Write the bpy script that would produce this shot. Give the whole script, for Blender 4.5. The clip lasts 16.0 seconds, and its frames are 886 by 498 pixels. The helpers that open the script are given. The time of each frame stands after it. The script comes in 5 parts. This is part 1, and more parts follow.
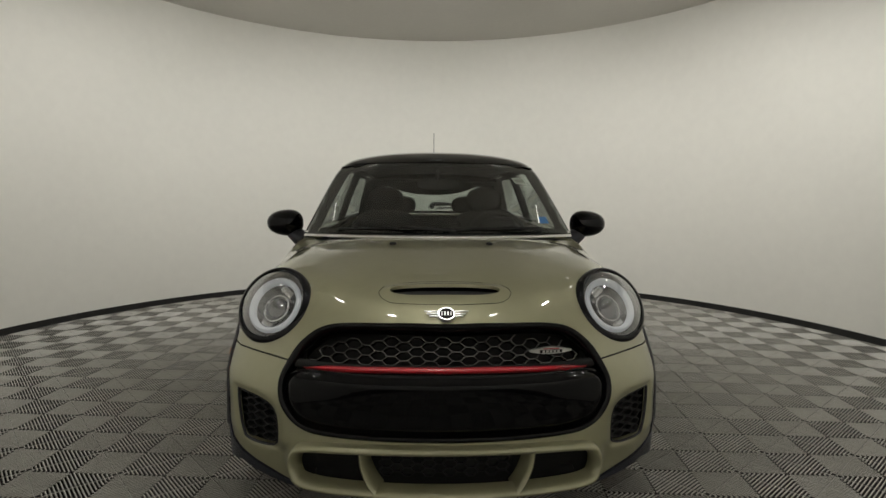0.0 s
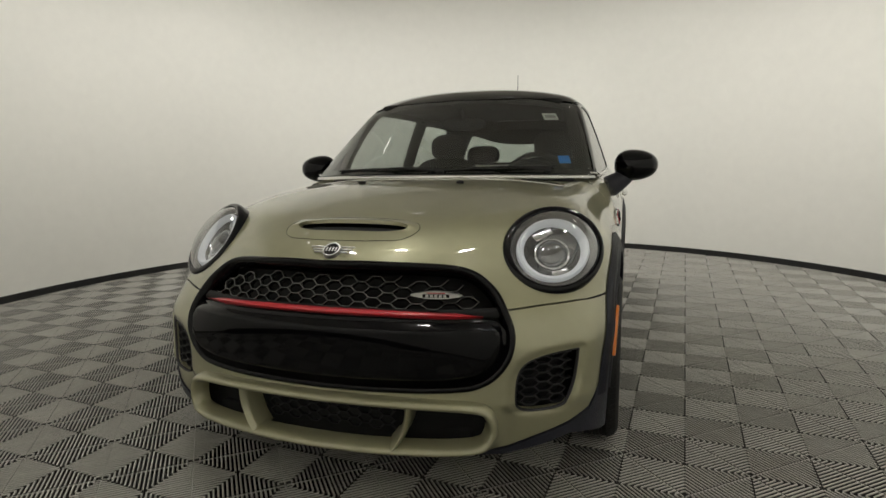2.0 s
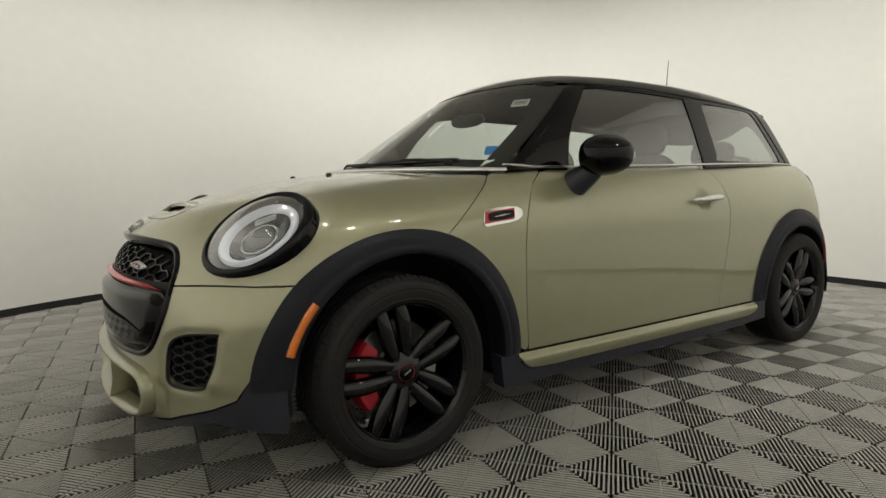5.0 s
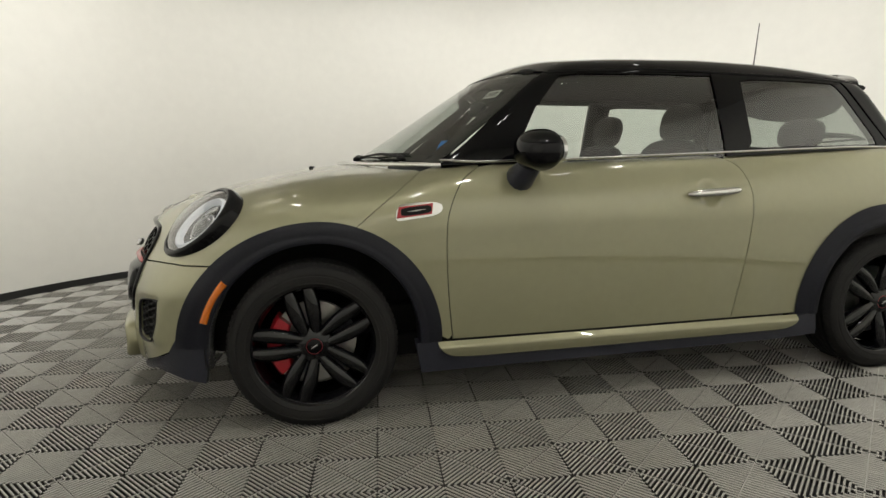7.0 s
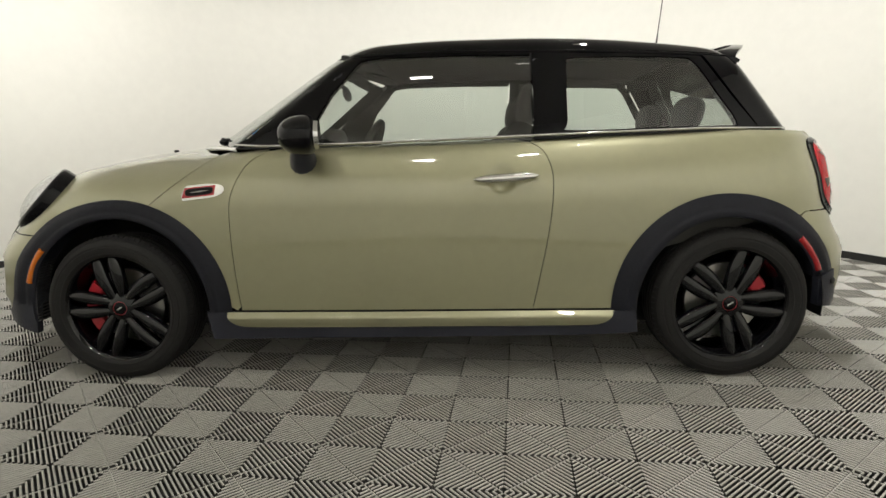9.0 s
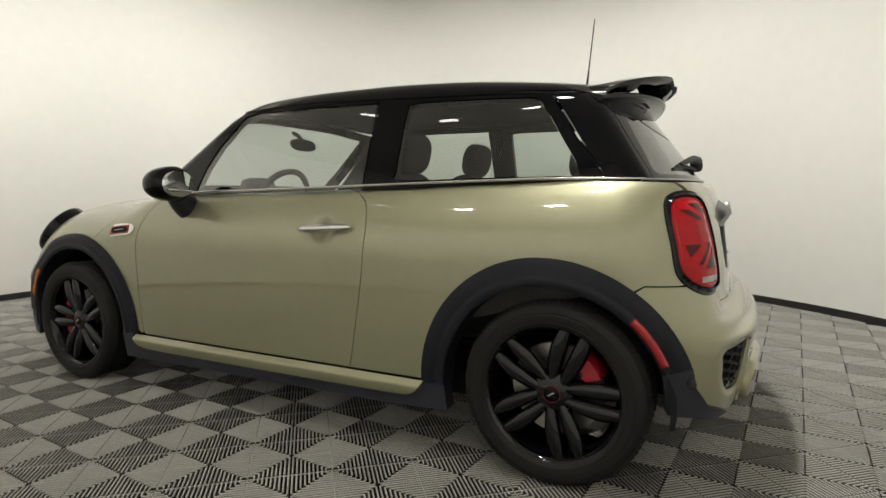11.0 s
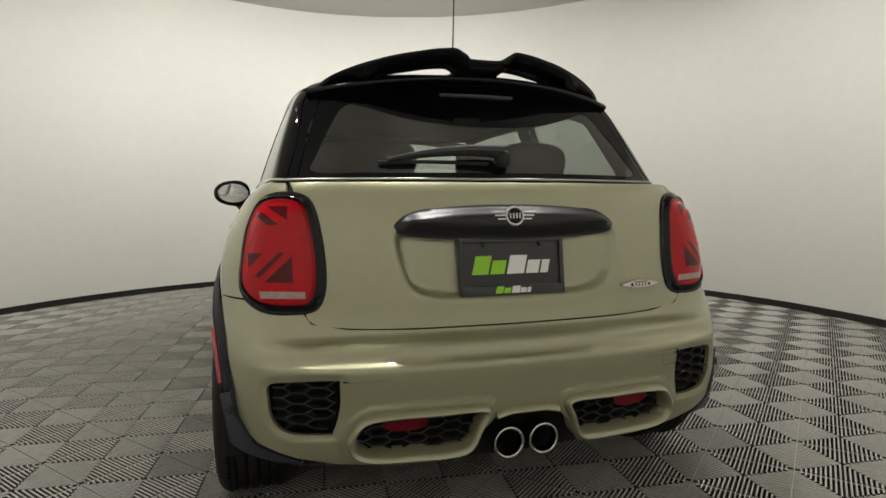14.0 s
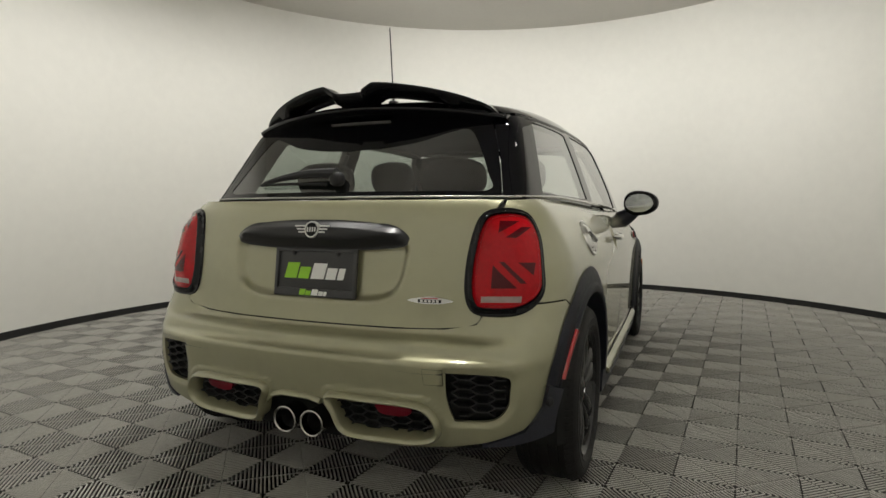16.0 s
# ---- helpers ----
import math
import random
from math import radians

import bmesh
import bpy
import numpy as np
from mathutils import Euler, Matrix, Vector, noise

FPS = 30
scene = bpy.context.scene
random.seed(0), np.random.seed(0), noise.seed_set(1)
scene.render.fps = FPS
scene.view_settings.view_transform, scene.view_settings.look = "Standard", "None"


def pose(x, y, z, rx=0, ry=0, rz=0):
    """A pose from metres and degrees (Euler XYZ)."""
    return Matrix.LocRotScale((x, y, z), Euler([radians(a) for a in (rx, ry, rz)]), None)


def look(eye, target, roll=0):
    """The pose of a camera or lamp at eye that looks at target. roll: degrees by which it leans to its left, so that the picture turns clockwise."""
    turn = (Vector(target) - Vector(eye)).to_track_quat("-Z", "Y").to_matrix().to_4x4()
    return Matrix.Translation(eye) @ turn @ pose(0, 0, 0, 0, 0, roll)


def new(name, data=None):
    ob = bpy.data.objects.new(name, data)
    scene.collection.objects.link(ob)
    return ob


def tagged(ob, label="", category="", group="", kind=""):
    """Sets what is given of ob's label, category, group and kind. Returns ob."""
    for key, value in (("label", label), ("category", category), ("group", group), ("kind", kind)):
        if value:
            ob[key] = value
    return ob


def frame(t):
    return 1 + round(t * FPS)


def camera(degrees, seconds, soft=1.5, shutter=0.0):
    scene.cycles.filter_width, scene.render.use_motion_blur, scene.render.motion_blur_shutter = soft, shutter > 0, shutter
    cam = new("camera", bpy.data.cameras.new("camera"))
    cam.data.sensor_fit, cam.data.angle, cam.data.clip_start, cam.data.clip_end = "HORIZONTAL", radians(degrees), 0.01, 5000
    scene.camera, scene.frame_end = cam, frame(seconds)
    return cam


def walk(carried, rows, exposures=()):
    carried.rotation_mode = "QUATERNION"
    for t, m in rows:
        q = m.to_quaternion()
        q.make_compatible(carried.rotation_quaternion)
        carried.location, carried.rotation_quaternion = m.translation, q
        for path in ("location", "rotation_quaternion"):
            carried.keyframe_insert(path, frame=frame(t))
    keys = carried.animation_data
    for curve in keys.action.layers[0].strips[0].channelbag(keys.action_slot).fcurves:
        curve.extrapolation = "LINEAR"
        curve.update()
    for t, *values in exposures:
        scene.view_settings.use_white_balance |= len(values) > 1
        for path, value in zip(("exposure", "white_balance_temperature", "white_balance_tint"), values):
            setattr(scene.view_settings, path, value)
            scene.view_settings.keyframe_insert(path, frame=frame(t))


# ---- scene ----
cam = camera(75.8, 16.0)
PATH = [
    (0, (-0.068, -2.462, 1.147), (-0.007, -0.471, 0.96), 0.3),
    (0.5, (0.035, -2.447, 1.13), (0.064, -0.463, 0.877), 0.1),
    (1, (0.186, -2.375, 1.098), (0.128, -0.404, 0.767), 0.1),
    (1.5, (0.437, -2.252, 1.04), (0.104, -0.311, 0.692), -0.5),
    (2, (0.825, -2.139, 1.018), (0.222, -0.256, 0.715), -0.9),
    (2.5, (1.215, -1.909, 0.965), (0.432, -0.084, 0.731), -1.1),
    (3, (1.588, -1.682, 0.926), (0.532, 0.003, 0.718), -1.5),
    (3.5, (1.865, -1.351, 0.872), (0.487, 0.085, 0.669), -1.2),
    (4, (2.05, -1.133, 0.855), (0.518, 0.138, 0.655), -1.1),
    (4.5, (2.167, -1.017, 0.86), (0.582, 0.185, 0.656), -0.9),
    (4.7, (2.224, -0.956, 0.858), (0.613, 0.211, 0.656), -0.9),
    (6.8, (2.817, -0.032, 0.924), (0.884, 0.412, 0.667), -1.2),
    (7, (2.836, 0.073, 0.939), (0.896, 0.466, 0.648), -1.0),
    (7.5, (2.917, 0.412, 0.933), (0.967, 0.719, 0.613), -1.0),
    (8, (2.97, 0.735, 0.921), (1.004, 0.885, 0.586), -1.1),
    (8.5, (3.016, 1.075, 0.913), (1.05, 1.092, 0.548), -1.1),
    (9, (3.028, 1.444, 0.935), (1.061, 1.362, 0.582), -1.1),
    (9.2, (2.997, 1.588, 0.955), (1.036, 1.446, 0.588), -1.2),
    (11.3, (2.424, 3.150, 0.938), (0.668, 2.212, 0.757), -0.5),
    (11.5, (2.339, 3.257, 0.93), (0.592, 2.3, 0.748), -0.8),
    (12, (2.048, 3.586, 0.935), (0.408, 2.456, 0.754), -0.8),
    (12.5, (1.774, 3.88, 0.927), (0.209, 2.644, 0.771), -0.8),
    (13, (1.427, 4.119, 0.9), (0.068, 2.658, 0.756), -0.9),
    (13.5, (1.078, 4.303, 0.895), (0.074, 2.577, 0.763), -0.7),
    (14, (0.643, 4.438, 0.907), (0.075, 2.527, 0.756), -0.3),
    (14.5, (0.25, 4.578, 0.9), (0.068, 2.592, 0.761), 0.0),
    (15, (-0.175, 4.625, 0.915), (0.053, 2.641, 0.794), 0.1),
    (15.5, (-0.637, 4.618, 0.93), (-0.138, 2.687, 0.805), 0.1),
    (16, (-1.108, 4.514, 0.936), (-0.334, 2.673, 0.805), 0.0),
]
walk(cam, [(t, look(eye, target, roll)) for t, eye, target, roll in PATH], [(0, -0.28), (0.7, -0.2), (1.5, 0.0), (3, 0.04), (4, 0.16), (7, 0.37), (9, 0.56), (11.5, 0.20), (12.5, 0.06), (14.5, 0.10), (16, -0.03)])

# ---- world and lamps: a closed photo booth lit from its ceiling ----
world = bpy.data.worlds.new("world")
scene.world = world
world.use_nodes = True
world.node_tree.nodes["Background"].inputs[0].default_value = (0.9, 0.93, 1.0, 1)
world.node_tree.nodes["Background"].inputs[1].default_value = 0.02
CENTRE, RADIUS_X, RADIUS_Y = (-0.05, 1.00), 3.62, 3.83
SLANT = 1.5  # the ceiling falls slightly towards +y
LAMPS = [(2.15, 1.1, 0.85, 26), (1.9, 1.95, 0.8, 32), (1.0, 2.3, 1.15, 38), (0.0, 2.35, 1.8, 38), (-1.0, 2.3, 1.25, 38), (-1.85, 1.95, 0.6, 38), (-2.0, 1.1, 0.7, 38), (-1.75, 0.3, 0.65, 38), (-0.95, -0.45, 1.1, 50), (0.0, -0.45, 1.6, 58), (0.95, -0.42, 1.0, 54), (1.95, 0.25, 0.9, 30)]  # x, y, share, tilt outwards
LAMP_WATTS = 13.0


def ceiling_height(y):
    return 3.16 - math.tan(radians(SLANT)) * (y - 0.98)


def lamp_place(n):
    """A lamp under the ceiling, leaning outwards so that it washes the wall."""
    x, y, share, tilt = LAMPS[n]
    away = math.degrees(math.atan2(y - CENTRE[1], x - CENTRE[0]))
    return pose(x, y, ceiling_height(y) - 0.13, 0, 0, away - 90) @ pose(0, 0, 0, tilt, 0, 0)


for n in range(len(LAMPS)):
    light = bpy.data.lights.new("lamp_light", "AREA")
    light.shape, light.size, light.size_y = "RECTANGLE", 0.17, 0.055
    light.energy, light.color = LAMP_WATTS * LAMPS[n][2], (1.0, 0.982, 0.930)
    light.spread = radians(135)
    new("lamp_light", light).matrix_world = lamp_place(n) @ pose(0, 0, -0.012)

# ---- materials ----
def material(name, base, rough=0.5, metal=0.0, coat=0.0, coat_rough=0.03, vary=0.0, scale=6.0, bump=0.0, bump_scale=200.0, rough_vary=0.0, spec=0.5, sheen=0.0):
    """A surface with two scales of variation: broad patches and fine grain."""
    m = bpy.data.materials.new(name)
    m.use_nodes = True
    nt = m.node_tree
    bsdf = nt.nodes["Principled BSDF"]
    bsdf.inputs["Base Color"].default_value = (*base, 1)
    bsdf.inputs["Roughness"].default_value = rough
    bsdf.inputs["Metallic"].default_value = metal
    bsdf.inputs["Coat Weight"].default_value = coat
    bsdf.inputs["Coat Roughness"].default_value = coat_rough
    bsdf.inputs["Specular IOR Level"].default_value = spec
    bsdf.inputs["Sheen Weight"].default_value = sheen
    place = nt.nodes.new("ShaderNodeTexCoord")
    if vary:
        broad = nt.nodes.new("ShaderNodeTexNoise")
        broad.inputs["Scale"].default_value, broad.inputs["Detail"].default_value = scale, 5
        fine = nt.nodes.new("ShaderNodeTexNoise")
        fine.inputs["Scale"].default_value, fine.inputs["Detail"].default_value = scale * 14, 3
        for t in (broad, fine):
            nt.links.new(place.outputs["Object"], t.inputs["Vector"])
        both = nt.nodes.new("ShaderNodeMath")
        both.operation = "ADD"
        nt.links.new(broad.outputs["Fac"], both.inputs[0])
        nt.links.new(fine.outputs["Fac"], both.inputs[1])
        band = nt.nodes.new("ShaderNodeMapRange")
        band.inputs["From Min"].default_value, band.inputs["From Max"].default_value = 0.6, 1.4
        band.inputs["To Min"].default_value, band.inputs["To Max"].default_value = 1 - vary, 1 + vary
        nt.links.new(both.outputs[0], band.inputs["Value"])
        tint = nt.nodes.new("ShaderNodeMix")
        tint.data_type, tint.blend_type = "RGBA", "MULTIPLY"
        tint.inputs["Factor"].default_value = 1
        tint.inputs["A"].default_value = (*base, 1)
        nt.links.new(band.outputs[0], tint.inputs["B"])
        nt.links.new(tint.outputs["Result"], bsdf.inputs["Base Color"])
        if rough_vary:
            r = nt.nodes.new("ShaderNodeMapRange")
            r.inputs["To Min"].default_value, r.inputs["To Max"].default_value = max(rough - rough_vary, 0), rough + rough_vary
            nt.links.new(broad.outputs["Fac"], r.inputs["Value"])
            nt.links.new(r.outputs[0], bsdf.inputs["Roughness"])
    if bump:
        grain = nt.nodes.new("ShaderNodeTexNoise")
        grain.inputs["Scale"].default_value, grain.inputs["Detail"].default_value = bump_scale, 3
        nt.links.new(place.outputs["Object"], grain.inputs["Vector"])
        b = nt.nodes.new("ShaderNodeBump")
        b.inputs["Strength"].default_value, b.inputs["Distance"].default_value = bump, 0.002
        nt.links.new(grain.outputs["Fac"], b.inputs["Height"])
        nt.links.new(b.outputs[0], bsdf.inputs["Normal"])
    return m


def clear(name, tint, rough=0.0, mirror=0.11, rise=4.0):
    """Thin automotive glass: a tinted view through, and a mirror-like gloss."""
    m = bpy.data.materials.new(name)
    m.use_nodes = True
    nt = m.node_tree
    nt.nodes.remove(nt.nodes["Principled BSDF"])
    through_it, gloss, blend, edge = (nt.nodes.new("ShaderNode" + k) for k in ("BsdfTransparent", "BsdfGlossy", "MixShader", "LayerWeight"))
    through_it.inputs[0].default_value = (*tint, 1)
    gloss.inputs["Roughness"].default_value = rough
    edge.inputs["Blend"].default_value = 0.5
    power, level = nt.nodes.new("ShaderNodeMath"), nt.nodes.new("ShaderNodeMath")
    power.operation, level.operation = "POWER", "MULTIPLY_ADD"
    power.inputs[1].default_value = rise
    level.inputs[1].default_value, level.inputs[2].default_value = 0.95 - mirror, mirror
    nt.links.new(edge.outputs["Facing"], power.inputs[0])
    nt.links.new(power.outputs[0], level.inputs[0])
    nt.links.new(level.outputs[0], blend.inputs[0])
    nt.links.new(through_it.outputs[0], blend.inputs[1])
    nt.links.new(gloss.outputs[0], blend.inputs[2])
    nt.links.new(blend.outputs[0], nt.nodes["Material Output"].inputs[0])
    return m


def glowing(name, color, strength):
    m = material(name, color, 0.4)
    bsdf = m.node_tree.nodes["Principled BSDF"]
    bsdf.inputs["Emission Color"].default_value = (*color, 1)
    bsdf.inputs["Emission Strength"].default_value = strength
    return m


def paint(name, base):
    """Metallic paint under clear lacquer: fine flakes, slight unevenness."""
    m = material(name, base, 0.43, 0.50, coat=1.0, coat_rough=0.0, vary=0.04, scale=2.0)
    nt = m.node_tree
    bsdf = nt.nodes["Principled BSDF"]
    place = nt.nodes.new("ShaderNodeTexCoord")
    bsdf.inputs["Coat IOR"].default_value = 1.65
    flake = nt.nodes.new("ShaderNodeTexNoise")
    flake.inputs["Scale"].default_value = 1800
    nt.links.new(place.outputs["Object"], flake.inputs["Vector"])
    b = nt.nodes.new("ShaderNodeBump")
    b.inputs["Strength"].default_value, b.inputs["Distance"].default_value = 0.05, 0.0005
    nt.links.new(flake.outputs["Fac"], b.inputs["Height"])
    nt.links.new(b.outputs[0], bsdf.inputs["Normal"])
    return m


PAINT = paint("olive_paint", (0.310, 0.299, 0.184))
GLOSS = material("gloss_black", (0.0022, 0.0022, 0.0034), 0.03, coat=0.0, vary=0.2, scale=3, spec=0.26)
PIANO = material("piano_black", (0.002, 0.002, 0.0025), 0.03, coat=0.0, vary=0.2, scale=3, spec=0.20)
CLAD = material("grained_plastic", (0.023, 0.0245, 0.035), 0.38, spec=0.4, vary=0.18, scale=9, bump=0.25, bump_scale=900)
DARK = material("dark_plastic", (0.010, 0.010, 0.011), 0.6, vary=0.25, scale=12, bump=0.2, bump_scale=500)
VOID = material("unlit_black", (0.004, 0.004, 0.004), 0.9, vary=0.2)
CHROME = material("chrome", (0.72, 0.72, 0.70), 0.12, 1.0, vary=0.06, scale=8)
NET = material("dark_chrome_net", (0.075, 0.075, 0.074), 0.22, 0.8, vary=0.15, scale=20)
SATIN = material("satin_black", (0.007, 0.007, 0.008), 0.34, vary=0.15, scale=8, spec=0.45)
SMOKE = material("smoked_strip", (0.07, 0.065, 0.065), 0.2, vary=0.15, scale=30)
PIPE = material("exhaust_metal", (0.40, 0.39, 0.37), 0.16, 1.0, vary=0.2, scale=25, rough_vary=0.08)
BADGE = material("bright_badge", (0.60, 0.60, 0.585), 0.30, 1.0, vary=0.05, scale=30)
STEEL = material("brushed_steel", (0.42, 0.41, 0.39), 0.32, 1.0, vary=0.15, scale=20, rough_vary=0.1)
RED = material("red_enamel", (0.42, 0.012, 0.022), 0.3, coat=0.7, vary=0.12, scale=10)
CALIPER = material("caliper_red", (0.40, 0.008, 0.02), 0.4, coat=0.4, vary=0.2, scale=15)
RUBBER = material("tyre_rubber", (0.012, 0.0115, 0.0112), 0.70, spec=0.3, vary=0.3, scale=9, bump=0.4, bump_scale=260, rough_vary=0.12)
RIM = material("black_alloy", (0.003, 0.003, 0.004), 0.05, 0.0, spec=0.5, vary=0.25, scale=6)
CLOTH = material("seat_cloth", (0.011, 0.011, 0.012), 0.85, vary=0.3, scale=20, bump=0.3, bump_scale=600)
LINER = material("cabin_lining", (0.045, 0.044, 0.042), 0.85, vary=0.2, scale=10, bump=0.2, bump_scale=500)
HEADLINER = material("headliner", (0.045, 0.045, 0.044), 0.9, vary=0.12, scale=14, bump=0.2, bump_scale=700)
AMBER = material("amber_lens", (0.62, 0.16, 0.012), 0.25, coat=0.6, vary=0.12, scale=25)
REFLECT = material("red_reflector", (0.36, 0.008, 0.012), 0.25, coat=0.7, vary=0.15, scale=25)
LAMP_RED = material("red_lamp", (0.44, 0.0015, 0.006), 0.03, spec=0.28, coat=0.0, vary=0.18, scale=5)
LAMP_BRIGHT = material("bright_red_guide", (0.46, 0.012, 0.02), 0.15, coat=0.8, vary=0.1, scale=30)
FOG_RED = material("fog_lamp_red", (0.14, 0.003, 0.012), 0.10, spec=0.25, vary=0.2, scale=30)
LAMP_DARK = material("dark_red_lamp", (0.075, 0.001, 0.004), 0.05, spec=0.28, coat=0.0, vary=0.15, scale=12)
LAMP_CLEAR = material("clear_lamp", (0.36, 0.25, 0.24), 0.2, coat=1.0, vary=0.25, scale=60)
SILVER = material("silver_reflector", (0.62, 0.62, 0.62), 0.22, 1.0, vary=0.12, scale=20)
GREY_LENS = material("smoky_lens", (0.17, 0.17, 0.175), 0.10, 0.9, coat=1.0, vary=0.15, scale=20)
DRL = glowing("running_light", (0.62, 0.64, 0.66), 0.24)
WHITE = material("white_print", (0.78, 0.78, 0.76), 0.5, vary=0.04, scale=20)
GREEN = material("green_print", (0.30, 0.62, 0.03), 0.5, vary=0.05, scale=20)
BLUE = material("blue_tag", (0.015, 0.28, 0.90), 0.45, vary=0.08, scale=20)
PLATE = material("plate_black", (0.020, 0.020, 0.021), 0.30, vary=0.15, scale=15)
PLATE_EDGE = material("plate_frame_plastic", (0.030, 0.030, 0.032), 0.28, vary=0.15, scale=15)
PAPER = material("white_paper", (0.86, 0.88, 0.85), 0.7, vary=0.05, scale=40)
SCREEN = clear("windscreen_glass", (0.80, 0.85, 0.82))
GLASS = clear("side_glass", (0.86, 0.905, 0.875), mirror=0.13, rise=2.4)
QUARTER_GLASS = clear("rear_side_glass", (0.78, 0.835, 0.80), mirror=0.12, rise=2.3)
REAR_GLASS = clear("rear_glass", (0.56, 0.61, 0.58), mirror=0.17)
LENS = clear("lamp_lens", (0.93, 0.94, 0.95), mirror=0.11, rise=2.0)
MIRROR = material("mirror_glass", (0.80, 0.82, 0.82), 0.02, 1.0)
WALL = material("booth_wall", (0.74, 0.729, 0.683), 0.55, vary=0.03, scale=0.8, bump=0.06, bump_scale=60, rough_vary=0.08)
SLAB = material("booth_ceiling", (0.62, 0.60, 0.56), 0.8, vary=0.03, scale=1.5, bump=0.1, bump_scale=80)
BASE = material("black_skirting", (0.012, 0.012, 0.012), 0.45, vary=0.2, scale=6)
# Rib crowns are pale; flanks and end faces take the darker colour.
TILE = material("pale_grey_rib_crowns", (0.330, 0.322, 0.290), 0.34, spec=0.6, vary=0.16, scale=2.2, bump=0.2, bump_scale=300, rough_vary=0.1)
TILE_BODY = material("dark_rib_flanks", (0.044, 0.043, 0.039), 0.6, vary=0.2, scale=4)
UNDER = material("subfloor", (0.006, 0.006, 0.006), 0.9, vary=0.3, scale=5)

# ---- the car's surface: smooth meeting of side, nose, tail and top (front axle at y = 0, facing -y) ----
def curve(xs, ys):
    """A smooth function through a few stations (monotone cubic)."""
    xs, ys = np.array(xs, float), np.array(ys, float)
    h = np.diff(xs)
    d = np.diff(ys) / h
    m = np.zeros(len(xs))
    same = d[:-1] * d[1:] > 0
    w1, w2 = 2 * h[1:] + h[:-1], h[1:] + 2 * h[:-1]
    safe = np.where(same, d[:-1], 1), np.where(same, d[1:], 1)
    m[1:-1] = np.where(same, (w1 + w2) / (w1 / safe[0] + w2 / safe[1]), 0)
    m[0], m[-1] = d[0], d[-1]

    def at(x):
        x = np.asarray(x, float)
        xc = np.clip(x, xs[0], xs[-1])
        i = np.clip(np.searchsorted(xs, xc) - 1, 0, len(xs) - 2)
        t = (xc - xs[i]) / h[i]
        out = (2 * t**3 - 3 * t**2 + 1) * ys[i] + (t**3 - 2 * t**2 + t) * h[i] * m[i] + (-2 * t**3 + 3 * t**2) * ys[i + 1] + (t**3 - t**2) * h[i] * m[i + 1]
        return out + np.where(x < xs[0], (x - xs[0]) * m[0], 0) + np.where(x > xs[-1], (x - xs[-1]) * m[-1], 0)

    return at


def smax(a, b, k):
    h = np.maximum(k - np.abs(a - b), 0) / k
    return np.maximum(a, b) + h * h * k / 4


def step(a, b, v):
    t = np.clip((v - a) / (b - a), 0, 1)
    return t * t * (3 - 2 * t)


PLAN = curve([-0.8, 0.0, 0.5, 1.2, 2.0, 2.6, 3.1], [0.785, 0.80, 0.808, 0.815, 0.815, 0.80, 0.77])
NOSE = curve([0.1, 0.22, 0.33, 0.42, 0.55, 0.65, 0.75, 0.85, 0.95], [-0.708, -0.743, -0.753, -0.748, -0.745, -0.736, -0.704, -0.655, -0.59])
TAIL = curve([0.15, 0.27, 0.42, 0.494, 0.504, 0.516, 0.524, 0.543, 0.551, 0.564, 0.574, 0.70, 0.80, 0.90, 1.0], [3.00, 3.050, 3.077, 3.085, 3.082, 3.056, 3.051, 3.046, 3.038, 3.004, 2.994, 2.978, 2.962, 2.938, 2.90])
CORNER = curve([0.15, 0.27, 0.42, 0.50, 0.56, 0.62, 0.68, 0.74, 0.80, 0.90, 1.0], [3.00, 3.050, 3.077, 3.073, 3.052, 3.020, 2.994, 2.976, 2.963, 2.938, 2.90])
CREST = curve([-0.83, -0.64, -0.505, -0.385, -0.19, 0.0, 0.25, 0.45, 0.65, 1.4, 2.2, 2.75, 3.0], [0.740, 0.788, 0.824, 0.860, 0.905, 0.937, 0.957, 0.957, 0.948, 0.962, 0.982, 0.992, 0.992])


def lower(p):
    """Below zero inside the body under the windows."""
    x, y, z = np.abs(p[..., 0]), p[..., 1], p[..., 2]
    up = np.maximum(z - 0.70, 0) / 0.25
    side = x - (PLAN(y) - 0.095 * up**2 - 0.010 * (np.maximum(0.62 - z, 0) / 0.34) ** 1.5)
    bow = (0.25 * x**2 + 0.235 * x**4) * (1 + 1.2 * np.clip(z - 0.5, 0, 0.4))
    nose = (NOSE(z) + bow - y) * 0.93
    round_off = step(0.46, 0.74, x)  # the bumper's ledge melts into the corners
    tail = (y - TAIL(z) * (1 - round_off) - CORNER(z) * round_off + 0.07 * x**2 + 0.27 * x**4) * 0.95
    top = (z - CREST(y) + step(0.7, 0.2, y) * (0.09 * x**2 + 0.10 * x**4)) * 0.95
    f = smax(side, nose, 0.14 + 0.12 * step(0.5, 0.65, z))
    f = smax(f, tail, 0.16)
    k = 0.05 + 0.11 * step(0.65, 0.1, y)
    lamp = 0.416 * (x - 0.627) - 0.638 * (y + 0.393) + 0.648 * (z - 0.755)
    return smax(smax(f, top, k), lamp, 0.07)


BELT_WIDTH = curve([0.2, 0.6, 1.2, 1.7, 2.2, 2.6, 2.9], [0.675, 0.705, 0.720, 0.718, 0.70, 0.665, 0.62])
ROOF = curve([0.6, 0.79, 1.1, 1.4, 1.67, 1.95, 2.38, 2.62, 2.8], [1.330, 1.370, 1.410, 1.423, 1.424, 1.415, 1.377, 1.337, 1.304])


